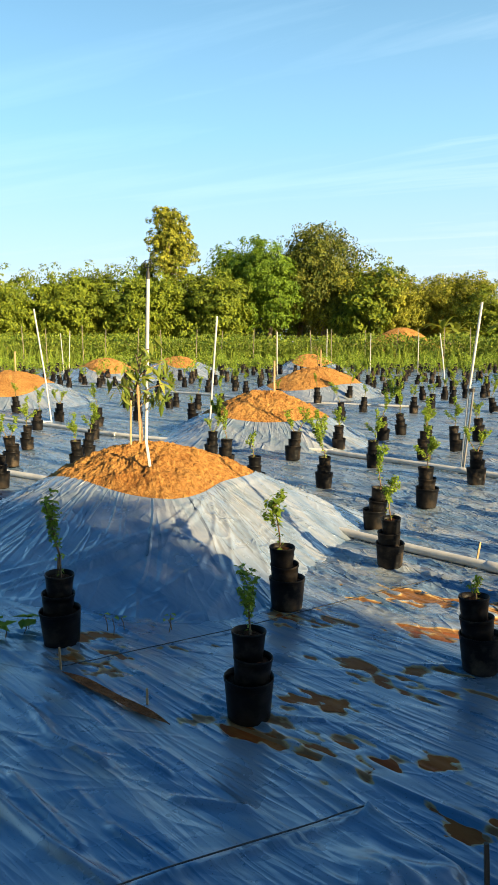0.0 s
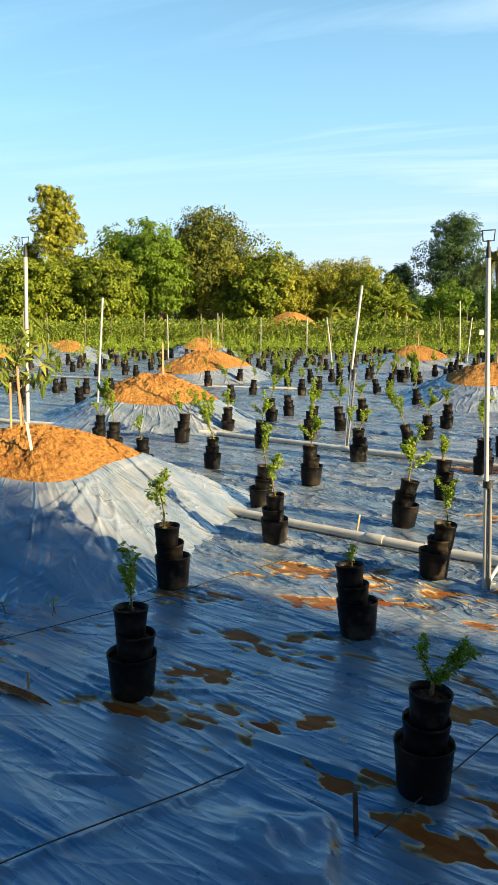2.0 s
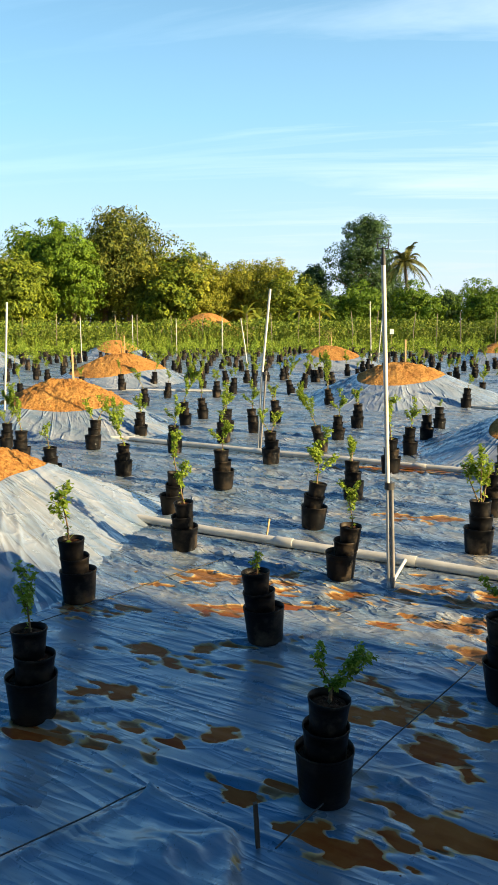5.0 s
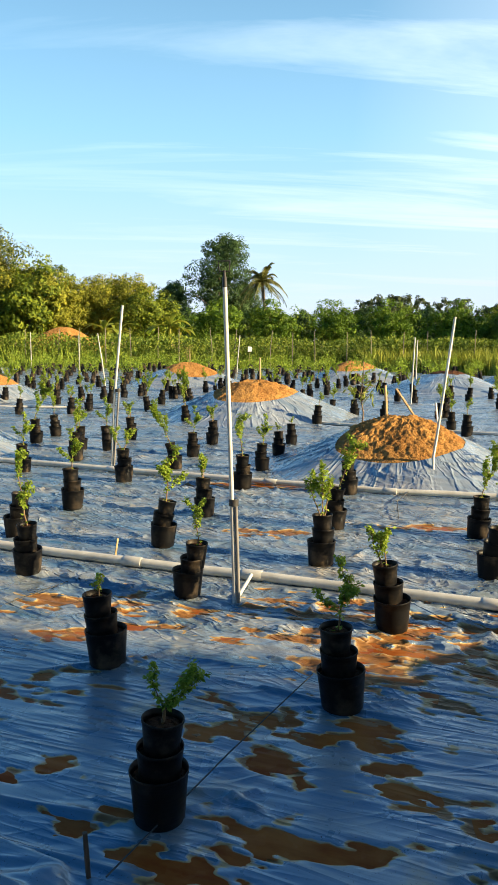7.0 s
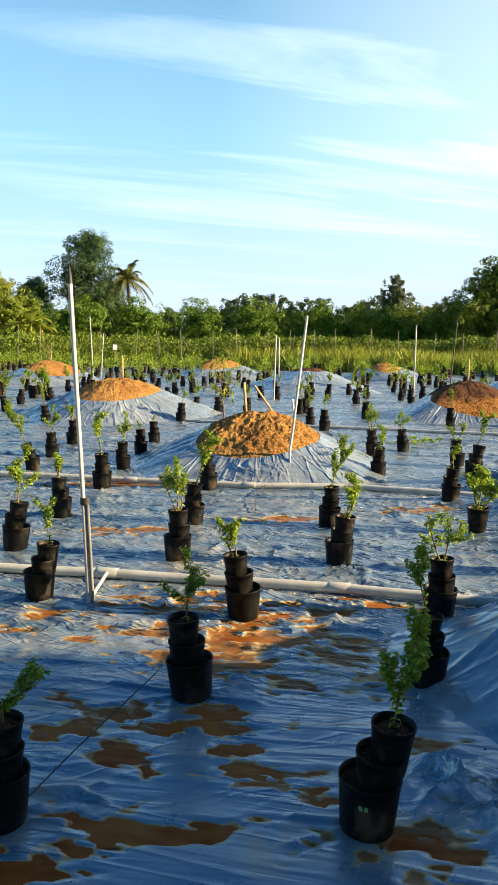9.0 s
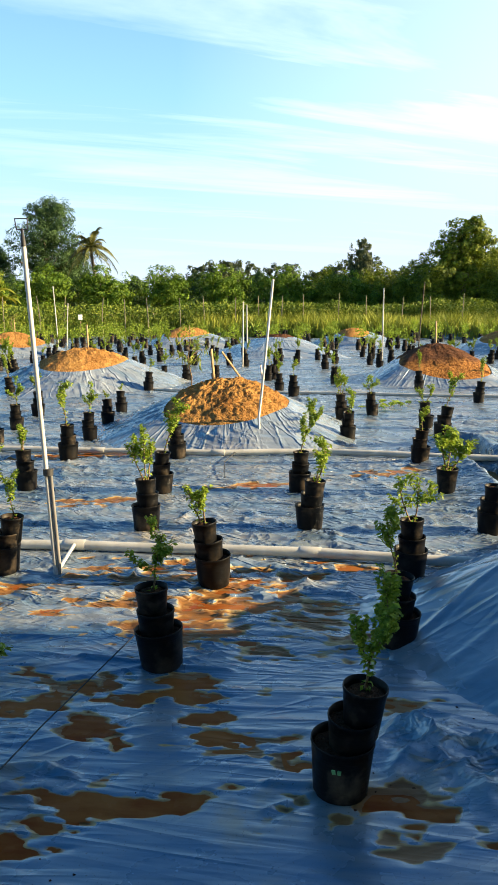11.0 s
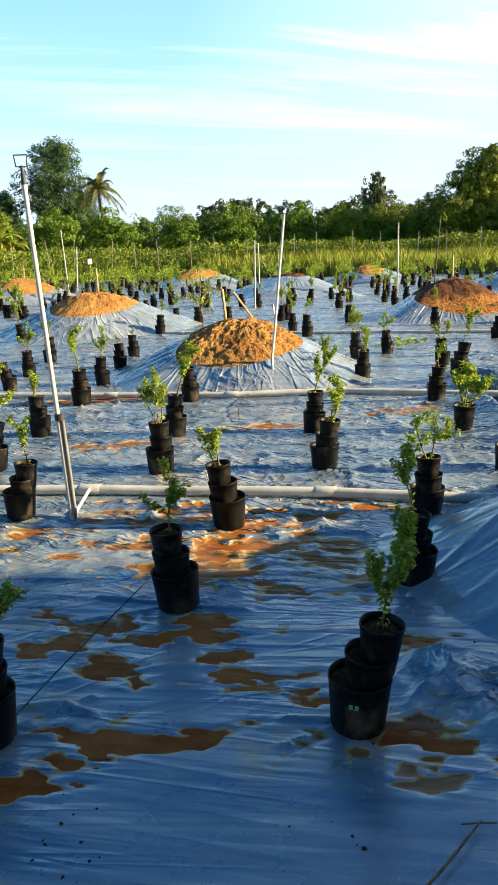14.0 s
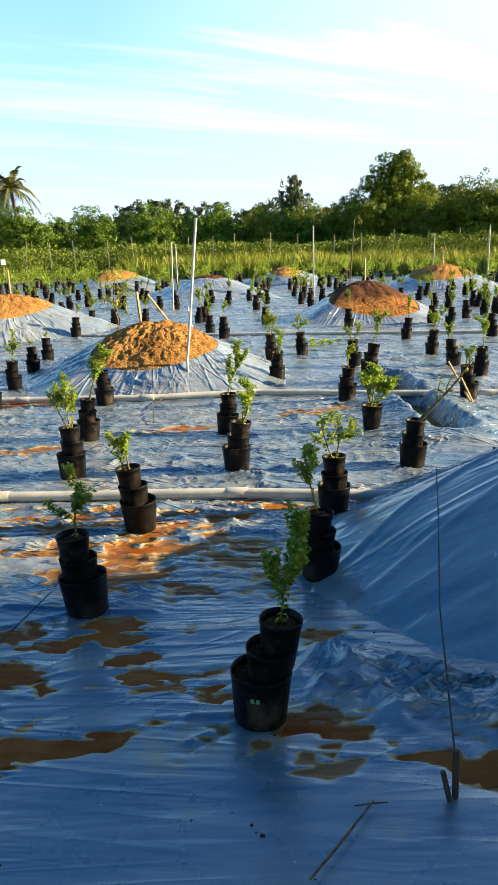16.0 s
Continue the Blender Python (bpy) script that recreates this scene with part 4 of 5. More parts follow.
SHIFTS = {3: (0.046, -0.038), 5: (-0.03, 0.0), 8: (0.05, -0.03), 6: (-0.02, 0.02), 2: (0.0, -0.01)}     # stacks that have slid aside
for i, (x, y, kind) in enumerate(NEAR_POTS):
    if i in SHIFTS:
        stack = potted(x, y, kind, turn=0, lean=2.5, shift=SHIFTS[i], face=-61 if i in (3, 6) else -25 if i == 2 else None)
        if i == 3:
            # two short marks in green on the lowest pot
            for bearing, slant in ((-150, 12), (-140, -6)):
                bm = bmesh.new()
                bmesh.ops.create_cube(bm, size=1, matrix=pose(0.1125, 0, 0.135, 0, 0, 0) @ pose(0, 0, 0, slant, 4.5, 0) @ Matrix.Diagonal((0.004, 0.013, 0.017, 1)))
                bmesh.ops.bevel(bm, geom=bm.edges[:], offset=0.001, segments=1, affect="EDGES")
                part("mark", bm, GREEN_INK, stack, "green painted mark", False).matrix_basis = pose(0, 0, 0, 0, 0, bearing)
    else:
        potted(x, y, kind, turn=0 if kind == 12 else None, size=1.12 if i == 4 else 1.35 if kind == 13 else 1.0, pots=1 if kind == 13 else 3, face=-62 if kind == 12 else None)
for x, y in POTS + POTS_FAR:
    if clear_of_heaps(x, y, 0.7):
        potted(x, y)
# the rows go on to the end of the field: the nearer ones one by one, the rest together
def stack_outline(sides=9):
    steps_up = [(0.096, 0.0), (0.116, 0.20), (0.084, 0.195), (0.092, 0.305), (0.070, 0.30), (0.081, 0.42), (0.02, 0.405)]
    v = [(r * math.cos(6.2832 * k / sides), r * math.sin(6.2832 * k / sides), z) for r, z in steps_up for k in range(sides)]
    f = [(j * sides + k, j * sides + (k + 1) % sides, (j + 1) * sides + (k + 1) % sides, (j + 1) * sides + k) for j in range(len(steps_up) - 1) for k in range(sides)]
    return np.array(v), np.array(f)


rows_rnd = random.Random(5)
far_spots, single = [], 0
for i in range(-40, 60):
    for j in range(8, 60):
        p = ALONG * (i * 1.3 + rows_rnd.uniform(-0.3, 0.3)) + ACROSS * (j * 1.25 + rows_rnd.uniform(-0.3, 0.3))
        far, bearing = math.hypot(p.x, p.y), math.degrees(math.atan2(p.x, p.y))
        if 15 < far < 41 and -20 < bearing < 64 and p.y > 7 and rows_rnd.random() < (0.80 if far > 21 else 0.25) and clear_of_heaps(p.x, p.y, 0.75):
            if far < 27:
                potted(p.x, p.y)
            else:
                far_spots.append((p.x, p.y))
far_rng = np.random.default_rng(4)
stack_v, stack_f = stack_outline()
all_v, all_f, leaf_at = [], [], []
for n, (x, y) in enumerate(far_spots):
    s = far_rng.uniform(0.92, 1.08)
    tilt = far_rng.normal(0, 0.05, 2)
    ground_z = float(film_height(np.array([x]), np.array([y]))[0])
    v = stack_v * s
    all_v.append(v + np.stack([v[:, 2] * tilt[0] + x, v[:, 2] * tilt[1] + y, 0 * v[:, 2] + ground_z], axis=1))
    all_f.append(stack_f + n * len(stack_v))
    tall = far_rng.uniform(0.18, 0.46)
    leaf_at.append(np.array([x, y, 0.46 + ground_z]) + far_rng.normal(size=(64, 3)) * np.array([0.085, 0.085, 0.02]) + np.array([0, 0, 1]) * far_rng.uniform(0, tall * 1.4, (64, 1)))
far_pots = new("far_pot_stacks", arrays("far_pot_stacks", np.concatenate(all_v).tolist(), np.concatenate(all_f).tolist(), POT))
tagged(far_pots, "rows of stacked black pots at the field's far end", "potted plants", kind="stuff")
leaf_at = np.concatenate(leaf_at)
far_leaves = new("far_seedlings", leaf_cloud("far_seedlings", leaf_at, unit(far_rng.normal(size=leaf_at.shape) + np.array([0, 0, 0.7])), far_rng.uniform(0.055, 0.10, len(leaf_at)), LEAF_SEEDLING, far_rng, 0.6, 0.1))
tagged(far_leaves, "green seedlings in the pots at the field's far end", "seedlings", kind="stuff")


# ---------------------------------------------------------------- water pipes and sprinkler poles
def water_pipe(path, radius, label, mat=PVC):
    """A pipe laid over the film, of lengths pushed into couplings."""
    top = thing("water_pipe", label, "water pipe", "irrigation pipes")
    for i, (a, b) in enumerate(zip(path, path[1:])):
        a, b = Vector(a), Vector(b)
        n = max(2, int((b - a).length / 0.5))
        pts = []
        for k in range(n + 1):
            p = a.lerp(b, k / n)
            p.z += 0.012 + 0.006 * math.sin(k * 1.3 + i) * math.sin(math.pi * k / n)
            pts.append(p)
        part("pipe_length", tube(bmesh.new(), pts, radius, 14), mat, top)
        way, lift = (b - a).normalized(), Vector((0, 0, 0.012))
        bm = bmesh.new()
        tube(bm, [b - way * 0.07 + lift, b - way * 0.066 + lift, b + way * 0.066 + lift, b + way * 0.07 + lift], [radius * 1.10, radius * 1.14, radius * 1.14, radius * 1.10], 14)
        part("coupling", bm, PVC, top, "grey pipe coupling")
    return top


for path, radius, label in zip(PIPES, (0.033, 0.033, 0.030), ("dusty white plastic water pipe lying on the film", "long white plastic water pipe between the pots", "white plastic water pipe far across the field")):
    water_pipe([(x, y, 0.026) for x, y in path], radius, label)


def sprinkler_pole(points, radius, label, double=0.0, foot=None, head=True):
    top = thing("sprinkler_pole", label, "sprinkler pole", "sprinkler poles")
    a, b = Vector(points[0]), Vector(points[-1])
    part("riser", tube(bmesh.new(), [Vector(p) for p in points], radius, 12), PVC, top)
    way = (b - Vector(points[-2])).normalized()
    if double:
        side = ALONG * radius * 1.95
        bm = tube(bmesh.new(), [a + side, a.lerp(b, double * 0.5) + side * 1.02, a.lerp(b, double) + side], [radius * 0.80] * 3, 12)
        part("support_rod", bm, ROD_GREY, top, "dark weathered rod tied beside the riser")
        c = a.lerp(b, double * 0.97)
        part("tie", tube(bmesh.new(), [c + side * 0.5 + Vector((0, 0, -0.02)), c + side * 0.5 + Vector((0, 0, 0.02))], radius * 2.2, 12), BLACK, top, "black rubber tie")
    if foot:
        part("foot_pipe", tube(bmesh.new(), [a + Vector((0, 0, 0.015)), Vector(foot)], radius * 0.9, 12), PVC, top)
        part("elbow", tube(bmesh.new(), [a + Vector((0, 0, -0.005)), a + Vector((0, 0, 0.05))], radius * 1.25, 12), PVC_BLUE, top)
    if head:
        neck = tube(bmesh.new(), [b - way * 0.01, b + way * 0.05, b + way * 0.055, b + way * 0.09], [radius * 1.1, radius * 0.9, 0.008, 0.008], 10)
        part("nozzle", neck, BLACK, top, "black sprinkler nozzle")
        s = Vector((0.8, -0.6, 0))
        c = b + way * 0.085
        bm = tube(bmesh.new(), [c, c + s * 0.03, c + s * 0.036 + way * 0.06, c - s * 0.036 + way * 0.06, c - s * 0.03, c], 0.0045, 6)
        part("rotor_frame", bm, BLACK, top, "square black rotor frame")
    return top


sprinkler_pole([(2.08, 3.87, 0.0), (2.065, 3.90, 0.7), (2.035, 3.96, 1.96)], 0.0138, "tall white sprinkler riser on a pipe elbow, leaning a little", 0.34, (2.38, 4.24, 0.05))
sprinkler_pole([(2.66, 8.95, 0.0), (2.70, 8.93, 0.9), (2.80, 8.86, 2.06)], 0.0155, "white sprinkler riser tied to a wooden rod", 0.5, (2.36, 8.98, 0.04), False)
sprinkler_pole([(-0.90, 11.35, 0.05), (-0.62, 11.35, 0.27), (-0.60, 11.35, 0.55), (-0.49, 11.3, 1.97)], 0.0155, "white sprinkler riser beside a film-covered mound", head=False)
sprinkler_pole([(-3.89, 14.2, 0.0), (-3.98, 14.2, 0.9), (-4.12, 14.1, 2.2)], 0.0155, "thin white sprinkler riser leaning over", foot=(-4.2, 14.1, 0.04), head=False)
sprinkler_pole([(-0.90, 6.25, 0.6), (-0.87, 6.22, 1.4), (-0.845, 6.2, 2.12)], 0.0155, "white sprinkler riser behind the bare mound top")
sprinkler_pole([(5.62, 6.24, 0.02), (5.78, 6.45, 0.33), (5.84, 6.47, 0.6), (6.08, 6.54, 1.94)], 0.0155, "white sprinkler riser bent at the foot of a mound", head=False)


def field_rod(x, y, height, dx=0.0, dy=0.0, dark=False):
    ob = part("field_rod", tube(bmesh.new(), [(0, 0, -0.05), (dx * 0.45, dy * 0.45, height * 0.5), (dx, dy, height)], [0.024, 0.022, 0.018], 8), WOOD_DARK if dark else PVC_DARK)
    ob.matrix_basis = pose(x, y, 0)
    return tagged(ob, "thin dark rod standing in the field" if dark else "thin pale rod standing among the pots", "rod", "rods in the field")


RODS = [
    (7.3, 31.5, 1.85, 0, 0), (6.5, 24.0, 1.85, -0.25, 0), (4.1, 38.5, 2.2, 0, 0), (1.3, 33.8, 2.0, 0, 0), (6.4, 38.5, 2.0, 0, 0), (-9.5, 38.5, 2.1, 0.1, 0), (-8.9, 35.0, 1.95, -0.1, 0),
    (17.8, 15.1, 2.2, 0, 0), (13.05, 16.1, 1.8, 0.05, 0), (13.4, 28.5, 1.9, 0.15, 0), (11.5, 25.0, 2.45, -0.1, 0), (15.9, 19.5, 1.75, 0, 0),
]
for row in RODS:
    field_rod(*row)
field_rod(23.7, 18.4, 2.6, 0.25, 0, True)
field_rod(26.5, 14.0, 2.2, 0, 0)
field_rod(29.0, 18.0, 2.0, 0.05, 0)
field_rod(31.0, 15.0, 2.4, 0, 0)


# ---------------------------------------------------------------- saplings and stakes on the mounds
def sapling(x, y, z, height, seed, leaf=0.16, count=46):
    rnd, rng = random.Random(seed), np.random.default_rng(seed)
    top = thing("sapling", "young fruit tree with long drooping yellow-green leaves, planted in the clay", "sapling", "young trees on the mounds", at=pose(x, y, z))
    bm = bmesh.new()
    pts = [(0.02 * math.sin(i * 1.1), 0.02 * math.cos(i * 1.7), height * i / 7) for i in range(8)]
    tube(bm, pts, [0.013 - 0.0012 * i for i in range(8)], 8)
    tips = []
    for i in range(9):
        f = rnd.uniform(0.45, 1.0)
        a = i * 2.4
        s = Vector((0, 0, height * f))
        e = s + Vector((math.cos(a), math.sin(a), 0.5)) * rnd.uniform(0.12, 0.26)
        part("branch", tube(bmesh.new(), [s, s.lerp(e, 0.5) + Vector((0, 0, 0.02)), e], [0.006, 0.005, 0.003], 6), TWIG, top)
        tips += [s.lerp(e, 0.4), s.lerp(e, 0.7), e, e]
    part("stem", bm, TWIG, top)
    places, normals = [], []
    for k in range(count):
        p = tips[k % len(tips)] + Vector((rnd.gauss(0, 0.05), rnd.gauss(0, 0.05), rnd.gauss(-0.05, 0.04)))
        places.append(p)
        normals.append((rnd.gauss(0, 0.8), rnd.gauss(0, 0.8), 0.5))
    part("foliage", leaf_cloud("foliage", np.array(places), unit(np.array(normals)), rng.uniform(0.7, 1.1, count) * leaf, LEAF_SAPLING, rng, 0.28, 0.9), None, top)
    return top


def stake(a, b, size, mat, label):
    a, b = Vector(a), Vector(b)
    bm = bmesh.new()
    tube(bm, [a, a.lerp(b, 0.33), a.lerp(b, 0.66), b], [size * 0.9, size, size, size * 0.92], 4)
    bmesh.ops.bevel(bm, geom=bm.edges[:], offset=size * 0.12, segments=1, affect="EDGES")
    ob = part("stake", bm, mat, smooth=False)
    return tagged(ob, label, "stake", "wooden stakes")


sapling(-0.90, 5.92, 0.72, 0.74, 3, 0.165, 96)
stake((-0.965, 5.84, 0.66), (-0.955, 5.86, 1.12), 0.011, WOOD, "pale wooden stake beside the sapling")
stake((-0.885, 5.86, 0.66), (-0.90, 5.88, 1.30), 0.011, WOOD, "pale wooden stake tied to the sapling")
stake((-0.74, 5.40, 0.60), (-0.78, 5.44, 0.86), 0.014, PVC, "short white peg stuck in the clay")
sapling(6.35, 8.75, 0.35, 0.95, 8, 0.15, 60)
stake((6.25, 8.0, 0.60), (6.22, 8.02, 1.06), 0.022, WOOD, "pale wooden stake on the mound's crest")
stake((6.62, 7.82, 0.60), (6.35, 7.95, 1.02), 0.018, WOOD, "pale wooden stake leaning on the mound")
stake((6.82, 7.62, 0.55), (6.80, 7.66, 0.83), 0.015, PVC, "short white peg in the clay")
for k, (x, y, z) in enumerate([(0.32, 12.0, 0.72), (7.3, 14.2, 0.74), (1.95, 20.8, 0.8), (10.0, 25.5, 0.78), (13.8, 10.1, 0.76), (23.6, 14.2, 0.8), (-6.0, 18.4, 0.78)]):
    if k in (2, 3, 5):
        sapling(x, y, z, 0.6, 20 + k, 0.13, 36)
    stake((x + 0.1, y, z - 0.05), (x + 0.1, y + 0.02, z + 0.55), 0.022, WOOD, "pale wooden stake on a mound's bare top")
stake((0.70, 1.925, -0.02), (0.692, 1.930, 0.15), 0.010, WOOD_DARK, "short dark wooden peg through the film")
stake((2.12, 0.68, -0.02), (2.125, 0.69, 0.16), 0.011, WOOD_DARK, "dark wooden peg holding a cord")
stake((2.10, 0.68, -0.02), (2.075, 0.70, 0.11), 0.009, WOOD_DARK, "split wooden peg beside the corded one")
stake((-0.92, 3.36, -0.02), (-0.925, 3.36, 0.12), 0.007, WOOD, "thin wooden peg in the film")
stake((-0.45, 3.02, -0.02), (-0.45, 3.02, 0.08), 0.007, WOOD, "thin wooden peg beside the torn film")
stake((1.62, 5.02, -0.02), (1.66, 5.05, 0.17), 0.009, WOOD, "thin wooden peg beside the water pipe")
stake((4.75, 2.02, -0.02), (4.80, 2.02, 0.28), 0.012, WOOD, "upright wooden peg behind the mound")
stake((6.9, 3.35, 0.0), (7.3, 3.9, 0.36), 0.014, WOOD, "bare stick leaning by the far pipe")
stake((7.0, 3.4, 0.0), (6.75, 3.42, 0.32), 0.011, WOOD, "bare stick crossed with another")


def laid(points, lift):
    """Points every few centimetres along a line, lying on the film."""
    made = []
    for a, b in zip(points, points[1:]):
        for k in range(12):
            x, y = a[0] + (b[0] - a[0]) * k / 12, a[1] + (b[1] - a[1]) * k / 12
            made.append((x, y, float(film_height(np.array([x]), np.array([y]))[0]) + lift))
    smooth = [sum(p[2] for p in made[max(0, i - 5):i + 6]) / len(made[max(0, i - 5):i + 6]) for i in range(len(made))]
    return [(p[0], p[1], z) for p, z in zip(made, smooth)]


def cord(points, radius, label):
    ob = part("cord", tube(bmesh.new(), points, radius, 6), CORD)
    return tagged(ob, label, "cord", "cords over the film")


cord([(0.74, 1.87, 0.03), (1.35, 2.32, 0.035), (2.0, 2.78, 0.03)], 0.0028, "thin dark cord stretched over the film between pots")
cord([(2.12, 0.69, 0.15), (2.75, 1.14, 0.22), (3.3, 1.5, 0.36), (3.75, 1.8, 0.42)], 0.0032, "thin dark cord drawn up a mound from a peg")
cord(laid([(-0.55, 1.80), (-0.24, 1.97), (0.1, 2.13), (0.41, 2.28), (0.44, 2.29)], 0.014), 0.0028, "dark cord pressed over a fold of film")
cord(laid([(-0.94, 3.37), (-0.73, 3.49), (-0.10, 3.84), (0.56, 4.27), (1.28, 4.72)], 0.010), 0.0028, "thin dark cord lying across the film past the pots")
cord([(4.35, 5.2, 0.03), (4.75, 5.75, 0.04), (5.3, 6.2, 0.05)], 0.005, "thin dark hose running to the mound")


twig = part("twig", tube(bmesh.new(), [(1.59, 0.78, 0.022), (1.75, 0.80, 0.026), (1.92, 0.83, 0.024)], [0.004, 0.0045, 0.003], 6), TWIG)
tagged(twig, "thin dry forked twig fallen on the film", "twig")
part("side_twig", tube(bmesh.new(), [(1.87, 0.86, 0.020), (1.91, 0.828, 0.024), (1.95, 0.80, 0.020)], [0.002, 0.003, 0.002], 6), TWIG, twig)


def torn_gap():
    """The slit in the film near the feet: bare earth shows between two edges."""
    bm = bmesh.new()
    a, b = Vector((-0.90, 3.30, 0)), Vector((-0.33, 2.83, 0))
    n = 14
    rows = []
    for i in range(n + 1):
        f = i / n
        w = 0.034 * math.sin(math.pi * f) ** 0.8 * (1 + 0.3 * math.sin(9 * f)) + 0.001
        p = a.lerp(b, f)
        p.z = float(film_height(np.array([p.x]), np.array([p.y]))[0]) + 0.016
        rows.append((bm.verts.new(p + ACROSS * w), bm.verts.new(p - Vector((0, 0, 0.004))), bm.verts.new(p - ACROSS * w * 0.8)))
    for p, q in zip(rows, rows[1:]):
        bm.faces.new((p[0], q[0], q[1], p[1]))
        bm.faces.new((p[1], q[1], q[2], p[2]))
    ob = part("torn_slit", bm, WET_CLAY)
    return tagged(ob, "slit in the film with bare damp earth showing", "tear", kind="structure")


torn_gap()


def weed(x, y, count, size, seed, wide=1.0):
    rnd, rng = random.Random(seed), np.random.default_rng(seed)
    top = thing("weed", "small broad-leaved weeds sprouting through the film", "weed", "weeds in the film", at=pose(x, y, 0.01))
    places = []
    for _ in range(count):
        p = Vector((rnd.gauss(0, 0.12) * wide, rnd.gauss(0, 0.05) * wide, 0))
        e = p + Vector((rnd.gauss(0, 0.02), rnd.gauss(0, 0.02), rnd.uniform(0.05, 0.11)))
        part("stem", tube(bmesh.new(), [p, p.lerp(e, 0.5) + Vector((0.006, 0, 0)), e], [0.003, 0.003, 0.002], 5), TWIG, top)
        places += [e + Vector((0.02, 0, 0)), e - Vector((0.02, 0.01, 0))]
    normals = unit(np.array([(rnd.gauss(0, 0.3), rnd.gauss(0, 0.3), 1) for _ in places]))
    part("foliage", leaf_cloud("foliage", np.array(places), normals, rng.uniform(0.7, 1.1, len(places)) * size, LEAF_SEEDLING, rng, 0.6, 0.1), None, top)


weed(-1.38, 3.78, 6, 0.12, 1)
weed(-0.72, 3.84, 5, 0.045, 2)
weed(9.45, 7.45, 26, 0.15, 4, 3.0)

clods = bmesh.new()
clod_rnd = random.Random(12)
for cx, cy, n, w in ((1.02, 1.50, 14, 0.08), (1.45, 1.85, 3, 0.12), (0.95, 1.6, 8, 0.15), (2.6, 1.3, 8, 0.12), (2.05, 1.28, 10, 0.06), (1.5, 0.95, 8, 0.15)):
    for _ in range(n):
        x, y, r = clod_rnd.gauss(cx, w), clod_rnd.gauss(cy, w), clod_rnd.uniform(0.0016, 0.0066)
        z = float(film_height(np.array([x]), np.array([y]))[0])
        made = bmesh.ops.create_icosphere(clods, subdivisions=1, radius=r, matrix=pose(x, y, z + r * 0.4, 0, 0, clod_rnd.uniform(0, 360)))
        for v in made["verts"]:
            v.co += Vector((clod_rnd.uniform(-1, 1), clod_rnd.uniform(-1, 1), clod_rnd.uniform(-1, 0.3))) * r * 0.62
            v.co.z = z + (v.co.z - z) * 0.5
tagged(part("soil_crumbs", clods, POTSOIL, smooth=False), "dark crumbs of earth scattered on the film", "soil crumbs", kind="stuff")


# ---------------------------------------------------------------- trees and the field's far edge
def tree(name, label, height, radius, base, lumps, leaves, leaf, mat, seed, shape="round", trunk=0.16, category="tree"):
    """A trunk, limbs and a crown of small leaves gathered in uneven clumps."""
    rnd, rng = random.Random(seed), np.random.default_rng(seed)
    top = thing(name, label, category, "trees along the field's edge")
    centres = []
    mid = (height + base) / 2
    half = (height - base) / 2
    for i in range(lumps):
        d = unit(rng.normal(size=3))
        layer = i % 4
        if shape == "flat":
            d[2] *= 0.8
        s = rng.uniform(0.28, 0.70)
        z = mid + d[2] * s * half
        if shape == "flat":
            z = base + (height - base) * (0.12 + 0.26 * layer + 0.05 * d[2])
        f = (z - base) / (height - base)
        wide = 1.0
        if shape == "flat":
            wide = (0.85, 1.15, 0.85, 0.5)[layer]
        elif shape == "cone":
            wide = 1.15 * (1 - f) + 0.15
        elif shape == "full":
            wide = 1.0 if f < 0.55 else 1.0 - 0.35 * (f - 0.55) / 0.45
        lump = rng.uniform(0.32, 0.48) * min(radius, half * 1.3) * (0.80 if shape == "flat" else 1.0)
        s = s * (1.15 if shape == "flat" else 1.0)
        centres.append((np.array([d[0] * s * radius * wide * 1.05, d[1] * s * radius * wide * 1.05, z]), lump))
    bm = bmesh.new()
    pts = [Vector((0.06 * radius * math.sin(i * 1.2 + seed), 0.05 * radius * math.cos(i * 1.5 + seed), (base + half * 1.2) * i / 6)) for i in range(7)]
    tube(bm, pts, [trunk * (1.15 - 0.13 * i) for i in range(7)], 10)
    for c, lump in centres[: min(12, lumps)]:
        s = pts[rnd.randrange(3, 7)]
        e = Vector(c)
        tube(bm, [s, s.lerp(e, 0.5) + Vector((0, 0, 0.12 * lump)), e], [trunk * 0.4, trunk * 0.25, trunk * 0.08], 6)
    part("trunk", bm, BARK, top)
    weight = np.array([l * l for _, l in centres])
    # sprays of leaves over each clump, with gaps between them
    sprays = max(60, leaves // 34)
    owner = rng.choice(len(centres), size=sprays, p=weight / weight.sum())
    out = unit(rng.normal(size=(sprays, 3)) + np.array([0, 0, 0.2]))
    spray_at = np.array([c for c, _ in centres])[owner] + out * (np.array([l for _, l in centres])[owner] * (0.92 - 0.34 * rng.random(sprays)))[:, None]
    spray_wide = np.array([l for _, l in centres])[owner] * rng.uniform(0.30, 0.46, sprays)
    pick = rng.integers(0, sprays, leaves)
    d = unit(0.8 * out[pick] + rng.normal(size=(leaves, 3)))
    places = spray_at[pick] + d * (spray_wide[pick] * (1.0 - 0.5 * rng.random(leaves)))[:, None] * np.array([1.0, 1.0, 0.80])
    places[:, 2] = np.maximum(places[:, 2], 0.15)
    normals = unit(d + 0.5 * out[pick] + 0.35 * rng.normal(size=(leaves, 3)) + np.array([0, 0, 0.35]))
    part("crown", leaf_cloud("crown", places, normals, rng.uniform(0.6, 1.25, leaves) * leaf, mat, rng, 0.5, 0.35), None, top)
    return top


def spot(bearing, far):
    return far * math.sin(radians(bearing)), far * math.cos(radians(bearing))


